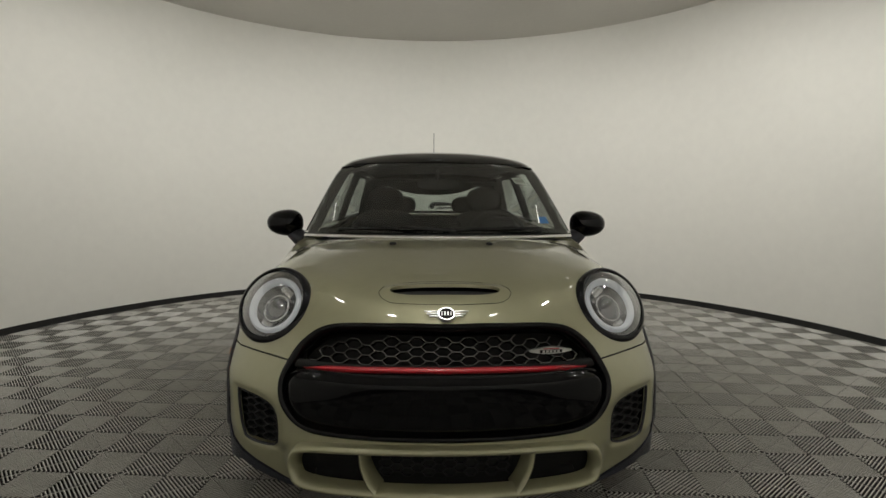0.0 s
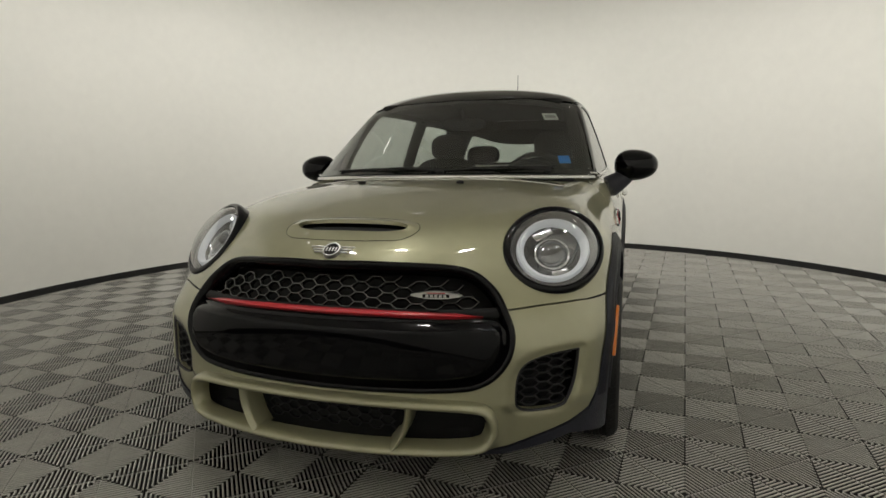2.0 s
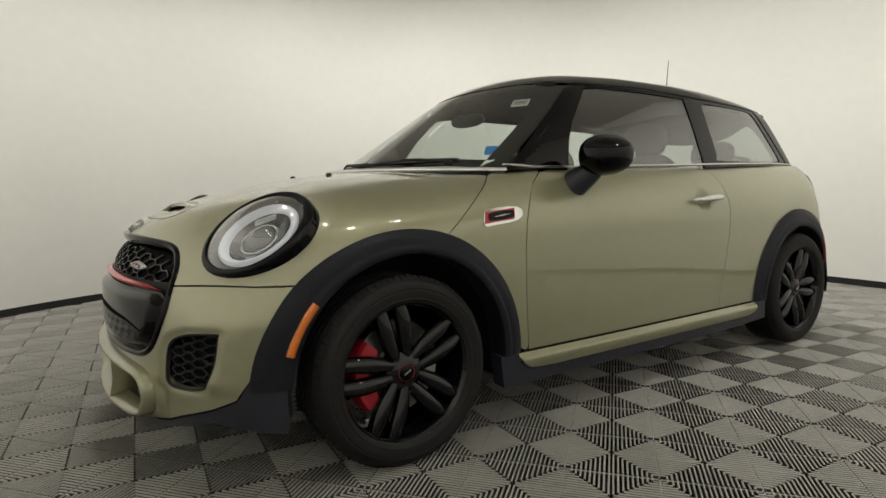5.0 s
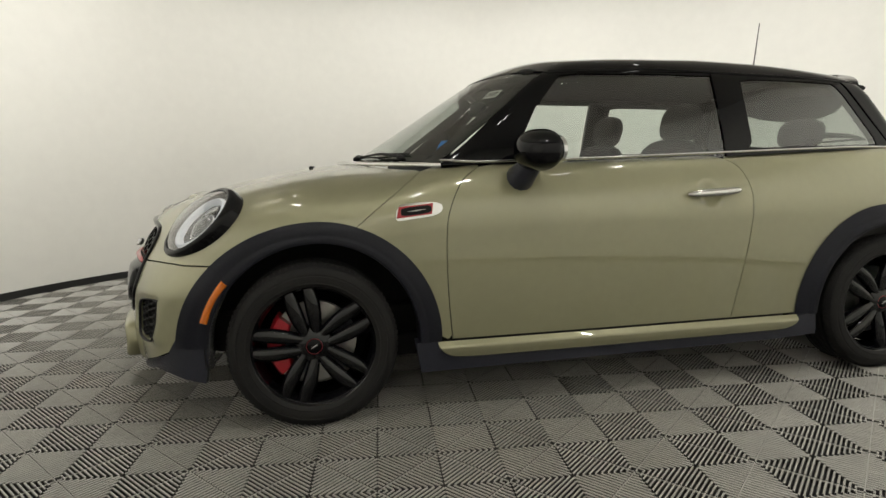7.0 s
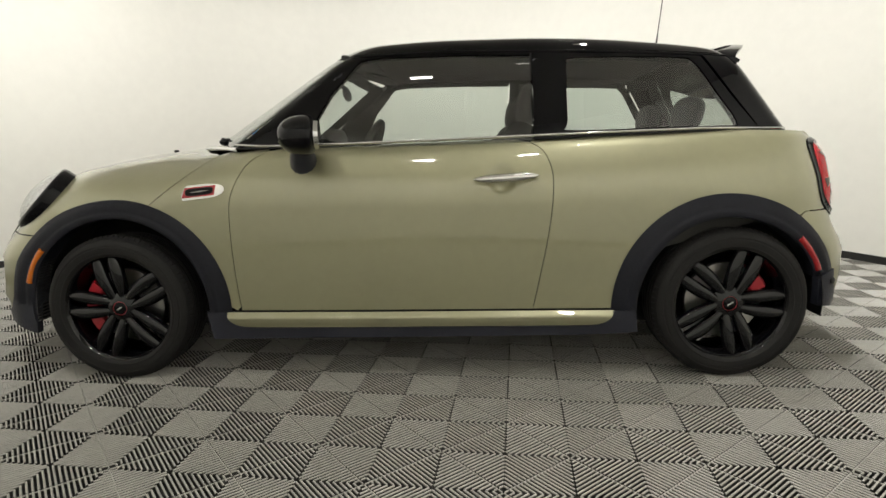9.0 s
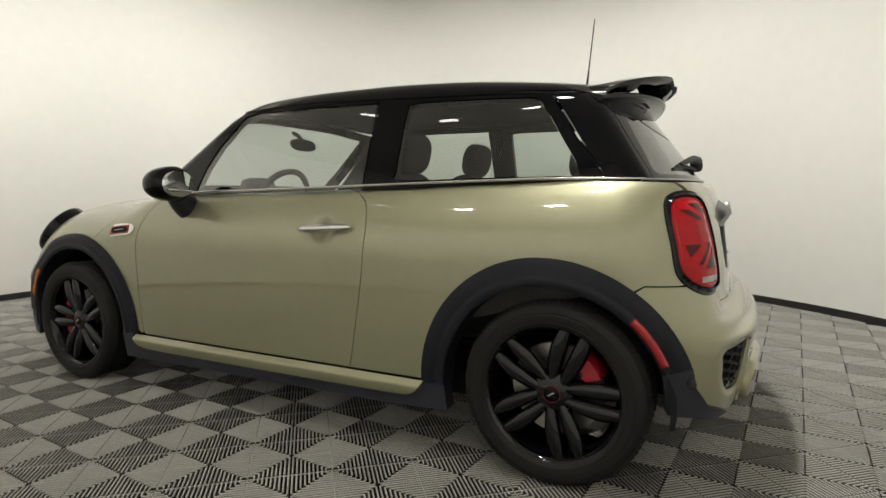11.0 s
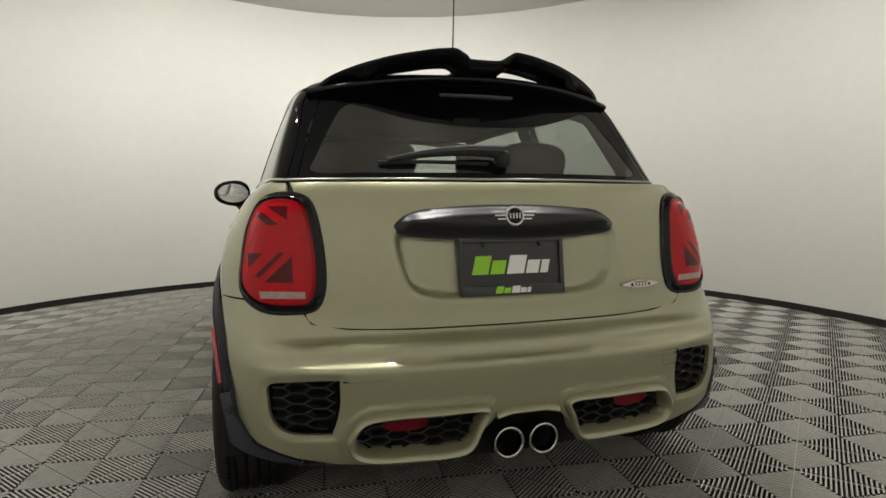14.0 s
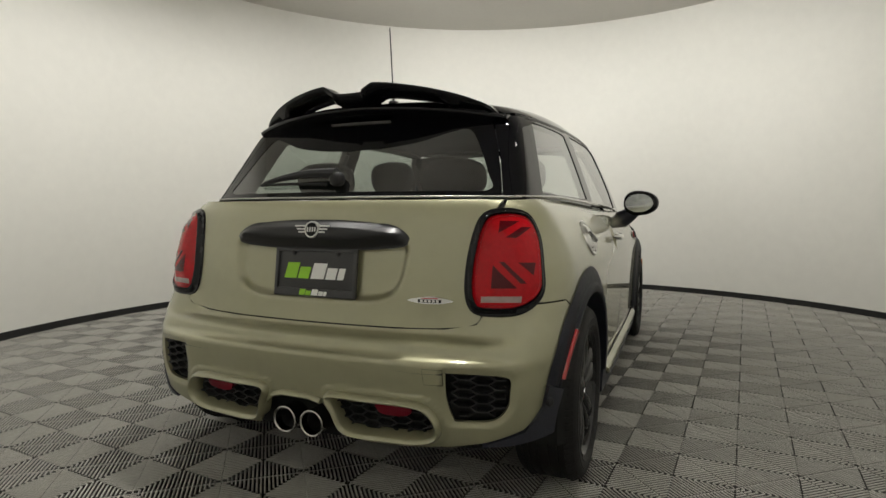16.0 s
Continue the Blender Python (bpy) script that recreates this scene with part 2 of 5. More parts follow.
def upper(p):
    """Below zero inside the cabin: side glass, windscreen, rear window and roof."""
    x, y, z = np.abs(p[..., 0]), p[..., 1], p[..., 2]
    side = (x - (BELT_WIDTH(y) - 0.31 * (z - 0.95) - 0.16 * (z - 0.95) ** 2)) * 0.93
    screen = (0.205 + (z - 0.955) * 1.56 + 0.62 * x**2 - y) * 0.54
    back = (y - (2.87 - (z - 0.985) * 0.75 - 0.35 * x**2)) * 0.8
    top = z - ROOF(y) + 0.13 * x**2 + 0.25 * x**4
    f = smax(side, screen, 0.03)
    f = smax(f, back, 0.04)
    return smax(f, top, 0.06)


def reach(f, start, way, far=4.0):
    """The place where rays from inside leave the surface."""
    a, b = np.zeros(len(start)), np.full(len(start), far)
    for _ in range(42):
        m = (a + b) / 2
        inside = f(start + m[:, None] * way) < 0
        a, b = np.where(inside, m, a), np.where(inside, b, m)
    return start + a[:, None] * way


def slope(f, p, e=0.004):
    n = np.stack([f(p + e * v) - f(p - e * v) for v in np.eye(3)], -1)
    return n / np.linalg.norm(n, axis=-1, keepdims=True)


# Ways to lay a flat outline on the surface: each pair gives rays, and the flat place of a point.
def from_side():
    def rays(q):
        return np.stack([0 * q[:, 0], q[:, 0], q[:, 1]], -1), np.tile([1.0, 0, 0], (len(q), 1))
    return rays, lambda p: p[:, 1:3]


def from_end(sign, y0):
    def rays(q):
        return np.stack([q[:, 0], 0 * q[:, 0] + y0, q[:, 1]], -1), np.tile([0.0, sign, 0], (len(q), 1))
    return rays, lambda p: p[:, [0, 2]]


def from_above(z0):
    def rays(q):
        return np.stack([q[:, 0], q[:, 1], 0 * q[:, 0] + z0], -1), np.tile([0.0, 0, 1], (len(q), 1))
    return rays, lambda p: p[:, :2]


def round_end(sign, y0, c=0.30, r=0.55):
    """Round the nose (sign -1) or the tail (1): straight across, a fan at the corner, then along the side."""
    quarter = r * math.pi / 2

    def rays(q):
        s, m = np.abs(q[:, 0]), np.sign(q[:, 0] + 1e-12)
        a = np.clip((s - c) / r, 0, math.pi / 2)
        start = np.stack([m * np.minimum(s, c), y0 - sign * np.maximum(s - c - quarter, 0), q[:, 1]], -1)
        return start, np.stack([m * np.sin(a), sign * np.cos(a), 0 * a], -1)

    def flat(p):
        x, m, d = np.abs(p[:, 0]), np.sign(p[:, 0] + 1e-12), sign * (p[:, 1] - y0)
        s = np.where(x <= c, x, c + r * np.arctan2(x - c, np.maximum(d, 0)))
        s = np.where((d < 0) & (x > c), c + quarter - d, s)
        return np.stack([m * s, p[:, 2]], -1)

    return rays, flat


def over_hood(y0=0.45, z0=0.40, c=0.2, k=0.8):
    def rays(q):
        a, u = q[:, 1] / 0.8, q[:, 0] / 0.75
        way = np.stack([k * u, -np.cos(a), np.sin(a)], -1)
        return np.stack([c * u, 0 * u + y0, 0 * u + z0], -1), way / np.linalg.norm(way, axis=1, keepdims=True)

    def flat(p):
        r = np.hypot(p[:, 1] - y0, p[:, 2] - z0)
        return np.stack([0.75 * p[:, 0] / (c + k * r), 0.8 * np.arctan2(p[:, 2] - z0, y0 - p[:, 1])], -1)

    return rays, flat


def over_roof(z0=0.98):
    def rays(q):
        a = q[:, 0]
        return np.stack([0 * a, q[:, 1], 0 * a + z0], -1), np.stack([np.sin(a), 0 * a, np.cos(a)], -1)
    return rays, lambda p: np.stack([np.arctan2(p[:, 0], p[:, 2] - z0), p[:, 1]], -1)


SIDE, FRONT, REAR, ABOVE = from_side(), from_end(-1, 1.2), from_end(1, 1.6), from_above(0.6)
NOSE_WRAP, TAIL_WRAP, HOOD_WRAP, ROOF_WRAP = round_end(-1, -0.05), round_end(1, 2.45), over_hood(), over_roof()

# ---- mesh helpers ----
from mathutils.geometry import delaunay_2d_cdt


def mesh_object(name, verts, faces, mat, parent=None, label="", normals=None, smooth=True):
    me = bpy.data.meshes.new(name)
    me.from_pydata([tuple(map(float, v)) for v in verts], [], [tuple(map(int, q)) for q in faces])
    me.materials.append(mat)
    if smooth:
        me.polygons.foreach_set("use_smooth", [True] * len(me.polygons))
    if normals is not None:
        me.normals_split_custom_set_from_vertices([tuple(map(float, v)) for v in normals])
    me.update()
    ob = new(name, me)
    ob.parent = parent
    return tagged(ob, label)


def part(name, bm, mat, parent=None, label="", angle=35):
    """Links a bmesh as one mesh object under a thing or a part; edges sharper than the angle stay crisp."""
    bmesh.ops.recalc_face_normals(bm, faces=bm.faces[:])
    for e in bm.edges:
        e.smooth = len(e.link_faces) == 2 and e.calc_face_angle(0) < radians(angle)
    for q in bm.faces:
        q.smooth = True
    me = bpy.data.meshes.new(name)
    bm.to_mesh(me)
    bm.free()
    me.materials.append(mat)
    ob = new(name, me)
    ob.parent = parent
    return tagged(ob, label)


def thing(name, label, category, group="", kind=""):
    return tagged(new(name), label, category, group, kind)


def spline(points, closed=True, n=8):
    """A smooth line (Catmull-Rom) through a few points."""
    p = np.array(points, float)
    m = len(p)
    out = []
    for i in range(m if closed else m - 1):
        a, b, c, d = (p[(i + k) % m] if closed else p[min(max(i + k, 0), m - 1)] for k in (-1, 0, 1, 2))
        for t in np.arange(n) / n:
            out.append(0.5 * (2 * b + (c - a) * t + (2 * a - 5 * b + 4 * c - d) * t * t + (3 * b - a - 3 * c + d) * t**3))
    if not closed:
        out.append(p[-1])
    return np.array(out)


def dense(poly, gap, closed=True):
    out = []
    n = len(poly)
    for i in range(n if closed else n - 1):
        a, b = poly[i], poly[(i + 1) % n]
        k = max(1, int(math.ceil(np.linalg.norm(b - a) / gap)))
        out += [a + (b - a) * t / k for t in range(k)]
    if not closed:
        out.append(poly[-1])
    return np.array(out)


def inside(q, poly):
    x, y = q[:, 0], q[:, 1]
    hit = np.zeros(len(q), bool)
    a, b = poly, np.roll(poly, -1, 0)
    for (x1, y1), (x2, y2) in zip(a, b):
        if y1 != y2:
            hit ^= ((y1 > y) != (y2 > y)) & (x < (x2 - x1) * (y - y1) / (y2 - y1) + x1)
    return hit


def gap_to(q, poly):
    best = np.full(len(q), 9.0)
    for a, b in zip(poly, np.roll(poly, -1, 0)):
        d = b - a
        t = np.clip(((q - a) @ d) / max(d @ d, 1e-12), 0, 1)
        best = np.minimum(best, np.linalg.norm(q - a - t[:, None] * d, axis=1))
    return best


def on(f, where, spots):
    """Places on the surface f of spots seen flat: where is SIDE, FRONT, REAR or ABOVE."""
    return reach(f, *where[0](np.array(spots, float)))


def shrunk(poly, d):
    """A closed flat line moved inwards by d."""
    a = np.roll(poly, 1, 0)
    b = np.roll(poly, -1, 0)
    t = b - a
    n = np.stack([-t[:, 1], t[:, 0]], -1) / np.maximum(np.linalg.norm(t, axis=1, keepdims=True), 1e-9)
    area = np.sum(poly[:, 0] * b[:, 1] - b[:, 0] * poly[:, 1])
    return poly + n * d * (1 if area > 0 else -1)


def whole(tris, count):
    """The largest connected sheet of triangles, without stray slivers."""
    mark = np.arange(count)
    while True:
        low = mark[tris].min(1)
        fresh = mark.copy()
        for k in range(3):
            np.minimum.at(fresh, tris[:, k], low)
        if (fresh == mark).all():
            break
        mark = fresh
    owner = mark[tris[:, 0]]
    names, sizes = np.unique(owner, return_counts=True)
    return tris[owner == names[sizes.argmax()]]


def panel(name, f, wrap, outline, mat, parent, label="", holes=(), gap=0.022, lift=0.0, shape=None, fold=0.012, trim=0.0016, flip=False):
    """A sheet on the surface f inside a flat outline, with holes and folded edges. lift: proud of the surface; shape: extra height by flat place;
    flip: on the other side of the car."""
    rays, _ = wrap
    lines = [dense(shrunk(outline, trim), gap)] + [dense(shrunk(h, -trim), gap) for h in holes]
    lo, hi = lines[0].min(0), lines[0].max(0)
    gx, gy = np.meshgrid(np.arange(lo[0], hi[0], gap), np.arange(lo[1], hi[1], gap))
    q = np.stack([gx.ravel(), gy.ravel()], -1)
    keep = inside(q, lines[0]) & (gap_to(q, lines[0]) > gap * 0.5)
    for h in lines[1:]:
        keep &= ~inside(q, h) & (gap_to(q, h) > gap * 0.5)
    q = q[keep]
    edges, start = [], 0
    for line in lines:
        n = len(line)
        edges += [(start + i, start + (i + 1) % n) for i in range(n)]
        start += n
    flat = np.concatenate(lines + [q])
    v2, _, tris, _, _, _ = delaunay_2d_cdt([Vector(v) for v in flat], edges, [], 0, 1e-6)
    v2 = np.array([tuple(v) for v in v2])
    tris = np.array([t for t in tris if len(t) == 3])
    mid = v2[tris].mean(1)
    keep = inside(mid, lines[0])
    for h in lines[1:]:
        keep &= ~inside(mid, h)
    tris = whole(tris[keep], len(v2))
    p = reach(f, *rays(v2))
    n = slope(f, p)

    def raised(w):
        b = reach(f, *rays(w))
        return b + slope(f, b) * (lift + shape(w))[:, None]

    if shape is not None:
        e = 0.004
        top = raised(v2)
        n2 = np.cross(raised(v2 + [e, 0]) - raised(v2 - [e, 0]), raised(v2 + [0, e]) - raised(v2 - [0, e]))
        n2 /= np.maximum(np.linalg.norm(n2, axis=1, keepdims=True), 1e-12)
        n = n2 * np.sign((n2 * n).sum(1))[:, None]
        p = top
    else:
        p = p + n * lift
    a, b, c = (p[tris[:, k]] for k in range(3))
    back = (np.cross(b - a, c - a) * n[tris[:, 0]]).sum(1) < 0
    tris[back] = tris[back][:, ::-1]
    verts, norms, faces = list(p), list(n), [tuple(t) for t in tris]
    if fold:
        count = {}
        for t in tris:
            for i, j in ((t[0], t[1]), (t[1], t[2]), (t[2], t[0])):
                count[(i, j)] = count.get((i, j), 0) + 1
        for (i, j) in count:
            if (j, i) not in count:
                way = p[j] - p[i]
                out = np.cross(way, n[i])
                out /= max(np.linalg.norm(out), 1e-12)
                k = len(verts)
                verts += [p[i], p[j], p[j] - n[j] * fold, p[i] - n[i] * fold]
                norms += [out] * 4
                faces.append((k + 3, k + 2, k + 1, k))
    verts, norms = np.array(verts), np.array(norms)
    if flip:
        verts, norms = verts * [-1, 1, 1], norms * [-1, 1, 1]
        faces = [t[::-1] for t in faces]
    return mesh_object(name, verts, faces, mat, parent, label, norms)


def sweep(name, centre, normal, width, height, mat, parent, label="", closed=True, flip=False, sink=0.006, sides=8, widths=None):
    """A bead of half-round section along a line on a surface."""
    p, n = np.array(centre), np.array(normal)
    m = len(p)
    t = (np.roll(p, -1, 0) - np.roll(p, 1, 0)) if closed else np.gradient(p, axis=0)
    t /= np.linalg.norm(t, axis=1, keepdims=True)
    b = np.cross(t, n)
    verts, faces = [], []
    for i in range(m):
        w = widths[i] if widths is not None else width
        for k in range(sides + 1):
            a = math.pi * k / sides
            verts.append(p[i] + b[i] * math.cos(a) * w / 2 + n[i] * (math.sin(a) * (height + sink) - sink))
    s = sides + 1
    for i in range(m if closed else m - 1):
        j = (i + 1) % m
        for k in range(sides):
            faces.append((i * s + k, j * s + k, j * s + k + 1, i * s + k + 1))
    if not closed:
        faces += [tuple(range(s))[::-1], tuple((m - 1) * s + k for k in range(s))]
    verts = np.array(verts)
    if flip:
        verts = verts * [-1, 1, 1]
        faces = [q[::-1] for q in faces]
    bm = bmesh.new()
    bv = [bm.verts.new(v) for v in verts]
    for q in faces:
        bm.faces.new([bv[k] for k in q])
    return part(name, bm, mat, parent, label, 50)


def along(f, wrap, line, lift=0.0):
    """A flat line laid on the surface: places and normals."""
    p = reach(f, *wrap[0](np.array(line)))
    n = slope(f, p)
    return p + n * lift, n


def lathe(name, profile, mat, parent, label="", steps=48, matrix=None, angle=30):
    """Turns a profile of (radius, height) pairs round the local x axis."""
    bm = bmesh.new()
    rings = []
    for r, h in profile:
        if r < 1e-6:
            rings.append([bm.verts.new((h, 0, 0))])
        else:
            rings.append([bm.verts.new((h, r * math.cos(2 * math.pi * k / steps), r * math.sin(2 * math.pi * k / steps))) for k in range(steps)])
    for a, b in zip(rings, rings[1:]):
        for k in range(steps):
            j = (k + 1) % steps
            if len(a) == 1 and len(b) == 1:
                continue
            if len(a) == 1:
                bm.faces.new((a[0], b[k], b[j]))
            elif len(b) == 1:
                bm.faces.new((a[k], b[0], a[j]))
            else:
                bm.faces.new((a[k], b[k], b[j], a[j]))
    if matrix is not None:
        bm.transform(matrix)
    return part(name, bm, mat, parent, label, angle)


def add_box(bm, size, m, bevel=0.0, segments=2):
    """A bevelled box of full sizes, set by a matrix."""
    r = bmesh.ops.create_cube(bm, size=1.0, matrix=m @ Matrix.Diagonal((*size, 1)))
    if bevel:
        edges = list({e for v in r["verts"] for e in v.link_edges})
        bmesh.ops.bevel(bm, geom=edges, offset=bevel, segments=segments, profile=0.6, affect="EDGES")
    return bm


def box(name, size, m, mat, parent, label="", bevel=0.004, segments=2):
    return part(name, add_box(bmesh.new(), size, m, bevel, segments), mat, parent, label)


def tube(name, points, radius, mat, parent, label="", sides=10, closed=False, radii=None):
    """A round bar along a line."""
    p = np.array(points, float)
    m = len(p)
    t = (np.roll(p, -1, 0) - np.roll(p, 1, 0)) if closed else np.gradient(p, axis=0)
    bm = bmesh.new()
    rings = []
    for i in range(m):
        z = Vector(t[i]).normalized()
        ref = Vector((0, 0, 1)) if abs(z.z) < 0.9 else Vector((1, 0, 0))
        u = z.cross(ref).normalized()
        w = z.cross(u)
        r = radii[i] if radii is not None else radius
        rings.append([bm.verts.new(Vector(p[i]) + (u * math.cos(2 * math.pi * k / sides) + w * math.sin(2 * math.pi * k / sides)) * r) for k in range(sides)])
    for i in range(m if closed else m - 1):
        a, b = rings[i], rings[(i + 1) % m]
        for k in range(sides):
            bm.faces.new((a[k], a[(k + 1) % sides], b[(k + 1) % sides], b[k]))
    if not closed:
        bm.faces.new(rings[0])
        bm.faces.new(rings[-1])
    return part(name, bm, mat, parent, label, 40)


def blob(name, size, m, mat, parent, label="", power=2.6, rings=20, steps=28, bend=None):
    """A rounded body (super-ellipsoid) of full sizes."""
    bm = bmesh.new()

    def sp(v, e):
        return math.copysign(abs(v) ** e, v)

    e = 2 / power
    grid = []
    for i in range(rings + 1):
        a = -math.pi / 2 + math.pi * i / rings
        row = []
        for k in range(steps):
            b = 2 * math.pi * k / steps
            v = Vector((sp(math.cos(a), e) * sp(math.cos(b), e) * size[0] / 2, sp(math.cos(a), e) * sp(math.sin(b), e) * size[1] / 2, sp(math.sin(a), e) * size[2] / 2))
            if bend:
                v = bend(v)
            row.append(bm.verts.new(m @ v))
        grid.append(row)
    for a, b in zip(grid, grid[1:]):
        for k in range(steps):
            bm.faces.new((a[k], a[(k + 1) % steps], b[(k + 1) % steps], b[k]))
    bmesh.ops.remove_doubles(bm, verts=bm.verts[:], dist=1e-5)
    return part(name, bm, mat, parent, label, 60)

# ---- the booth: round wall, skirting, ceiling, ceiling lamps; the floor tiles come last ----
def ring_wall(name, r0, r1, z0, z1, mat, label, kind="structure", category="wall", steps=160):
    bm = bmesh.new()
    rows = []
    for r, z in ((r0, z0), (r0, z1), (r1, z1), (r1, z0)):
        rows.append([bm.verts.new((CENTRE[0] + (RADIUS_X + r) * math.cos(2 * math.pi * k / steps), CENTRE[1] + (RADIUS_Y + r) * math.sin(2 * math.pi * k / steps), z)) for k in range(steps)])
    for n in range(4):
        a, b = rows[n], rows[(n + 1) % 4]
        for k in range(steps):
            bm.faces.new((a[k], a[(k + 1) % steps], b[(k + 1) % steps], b[k]))
    return tagged(part(name, bm, mat), label, category, kind=kind)


wall = ring_wall("wall_round", 0.0, 0.12, -0.06, 3.34, WALL, "smooth off-white curved wall of a round photo booth")
ring_wall("baseboard", -0.012, -0.0005, -0.03, 0.055, BASE, "thin black skirting strip along the round wall", category="baseboard")
bm = bmesh.new()
bmesh.ops.create_cone(bm, cap_ends=True, segments=160, radius1=4.15, radius2=4.15, depth=0.06, matrix=pose(CENTRE[0], 0.98, 3.191, -SLANT))
tagged(part("ceiling", bm, SLAB), "plain grey-white flat ceiling of the photo booth", "ceiling", kind="structure")
GLOW = glowing("lamp_glow", (1.0, 0.982, 0.930), 6.0)
for n in range(len(LAMPS)):
    lamp = thing("ceiling_light", "small white rectangular lamp fixed under the ceiling", "lamp", "booth lamps")
    lamp.matrix_world = lamp_place(n)
    box("housing", (0.22, 0.10, 0.05), pose(0, 0, 0.028), SLAB, lamp, bevel=0.008)
    box("diffuser", (0.18, 0.065, 0.010), pose(0, 0, -0.001), GLOW, lamp, bevel=0.002)
    box("bracket", (0.10, 0.03, 0.16), pose(0, 0.03, 0.085, -LAMPS[n][3], 0, 0), SLAB, lamp, bevel=0.004)

# ---- the car: olive three-door hatchback with black roof and cladding ----
car = thing("car", "olive metallic three-door hatchback car with black roof on tiled floor", "car")


def arch(cy, cz, back, front, high, a0, a1, n=30):
    """Part of a wheel arch seen from the side; angles from the rear (0) over the top (90) to the front (180)."""
    a = np.radians(np.linspace(a0, a1, n))
    return np.stack([cy + np.where(np.cos(a) > 0, back, front) * np.cos(a), cz + high * np.sin(a)], -1)


FRONT_OUT, FRONT_IN = (0.03, 0.30, 0.447, 0.50, 0.450), (0.03, 0.30, 0.362, 0.385, 0.375)
REAR_OUT, REAR_IN = (2.45, 0.29, 0.470, 0.432, 0.450), (2.455, 0.29, 0.380, 0.340, 0.360)


def between(a, b, t):
    return tuple(p + (q - p) * t for p, q in zip(a, b))


FRONT_CUT, REAR_CUT = between(FRONT_OUT, FRONT_IN, 0.35), between(REAR_OUT, REAR_IN, 0.35)


def belt(y):
    return CREST(y) - 0.007


DOOR_FRONT = spline([(0.645, 0.932), (0.571, 0.880), (0.517, 0.78), (0.500, 0.68), (0.503, 0.48), (0.518, 0.287)], False)
DOOR_REAR = spline([(1.708, 0.287), (1.735, 0.42), (1.768, 0.60), (1.783, 0.75), (1.780, 0.84), (1.752, 0.912), (1.700, 0.948)], False)
HOOD_SEAM = spline([(0.425, 0.918), (0.29, 0.818), (0.175, 0.728)], False)
across = np.linspace(0, 1, 14)[1:-1]
belt_door = np.stack([np.linspace(1.70, 0.645, 20)[1:-1], belt(np.linspace(1.70, 0.645, 20)[1:-1])], -1)
DOOR = np.concatenate([DOOR_FRONT, DOOR_REAR, belt_door])
FENDER = np.concatenate([HOOD_SEAM, arch(*FRONT_CUT, 72, 2, 24), [(0.50, 0.287)], DOOR_FRONT[::-1][1:], [(0.648, 0.9395), (0.60, belt(0.60)), (0.55, belt(0.55)), (0.49, 0.940)]])


def mirrored(half):
    """A closed line from its +x half, which runs from the middle round to the middle."""
    half = np.array(half, float)
    return np.concatenate([half, half[::-1] * [-1, 1]]) if abs(half[0, 0]) > 1e-6 else np.concatenate([half, half[1:-1][::-1] * [-1, 1]])


GRILLE = spline(mirrored([(0, 0.730), (0.16, 0.730), (0.375, 0.712), (0.470, 0.662), (0.521, 0.59), (0.541, 0.53), (0.526, 0.465), (0.468, 0.41), (0.355, 0.392), (0, 0.386)]))
FOG = spline([(0.556, 0.365), (0.562, 0.425), (0.585, 0.460), (0.640, 0.480), (0.712, 0.486), (0.720, 0.474), (0.712, 0.40), (0.694, 0.345), (0.674, 0.327), (0.600, 0.322), (0.564, 0.333)], n=5)
AIR = spline(mirrored([(0, 0.354), (0.22, 0.353), (0.435, 0.345), (0.486, 0.318), (0.488, 0.262), (0.44, 0.228), (0.22, 0.219), (0, 0.217)]), n=6)
SCOOP = spline(mirrored([(0, -0.450), (0.12, -0.454), (0.205, -0.472), (0.228, -0.520), (0.19, -0.572), (0.11, -0.592), (0, -0.598)]))
SLOT = spline(mirrored([(0, -0.490), (0.126, -0.493), (0.188, -0.510), (0.126, -0.538), (0, -0.542)]))
TAIL_LAMP = spline([(0.729, 0.69), (0.724, 0.78), (0.706, 0.865), (0.668, 0.928), (0.605, 0.943), (0.550, 0.922), (0.525, 0.83), (0.518, 0.71), (0.540, 0.645), (0.60, 0.632), (0.685, 0.642)])
TAIL_RED = TAIL_LAMP.mean(0) + (TAIL_LAMP - TAIL_LAMP.mean(0)) * [0.89, 0.915] + [0.006, 0.002]
VENT = spline([(0.668, 0.462), (0.60, 0.472), (0.508, 0.474), (0.500, 0.466), (0.500, 0.40), (0.516, 0.340), (0.530, 0.332), (0.625, 0.338), (0.664, 0.375), (0.672, 0.42)])
LOOP = spline([(0.470, 0.310), (0.440, 0.366), (0.375, 0.381), (0.24, 0.382), (0.123, 0.378), (0.137, 0.325), (0.172, 0.266), (0.30, 0.262), (0.435, 0.270)])
HATCH_SIDE = [(0.600, 0.975), (0.578, 0.90), (0.572, 0.80), (0.572, 0.66), (0.556, 0.606), (0.465, 0.588), (0.30, 0.582), (0, 0.580)]

# The headlamp's own plane: centre, axes and radii.
LAMP_C = Vector((0.627, -0.393, 0.755))
LAMP_N = Vector((0.416, -0.638, 0.648)).normalized()
lamp_u = Vector((0, 0, 1)).cross(LAMP_N).normalized()
lamp_v = LAMP_N.cross(lamp_u)
LAMP_A = lamp_u * math.cos(0.543) + lamp_v * math.sin(0.543)
LAMP_B = lamp_v * math.cos(0.543) - lamp_u * math.sin(0.543)


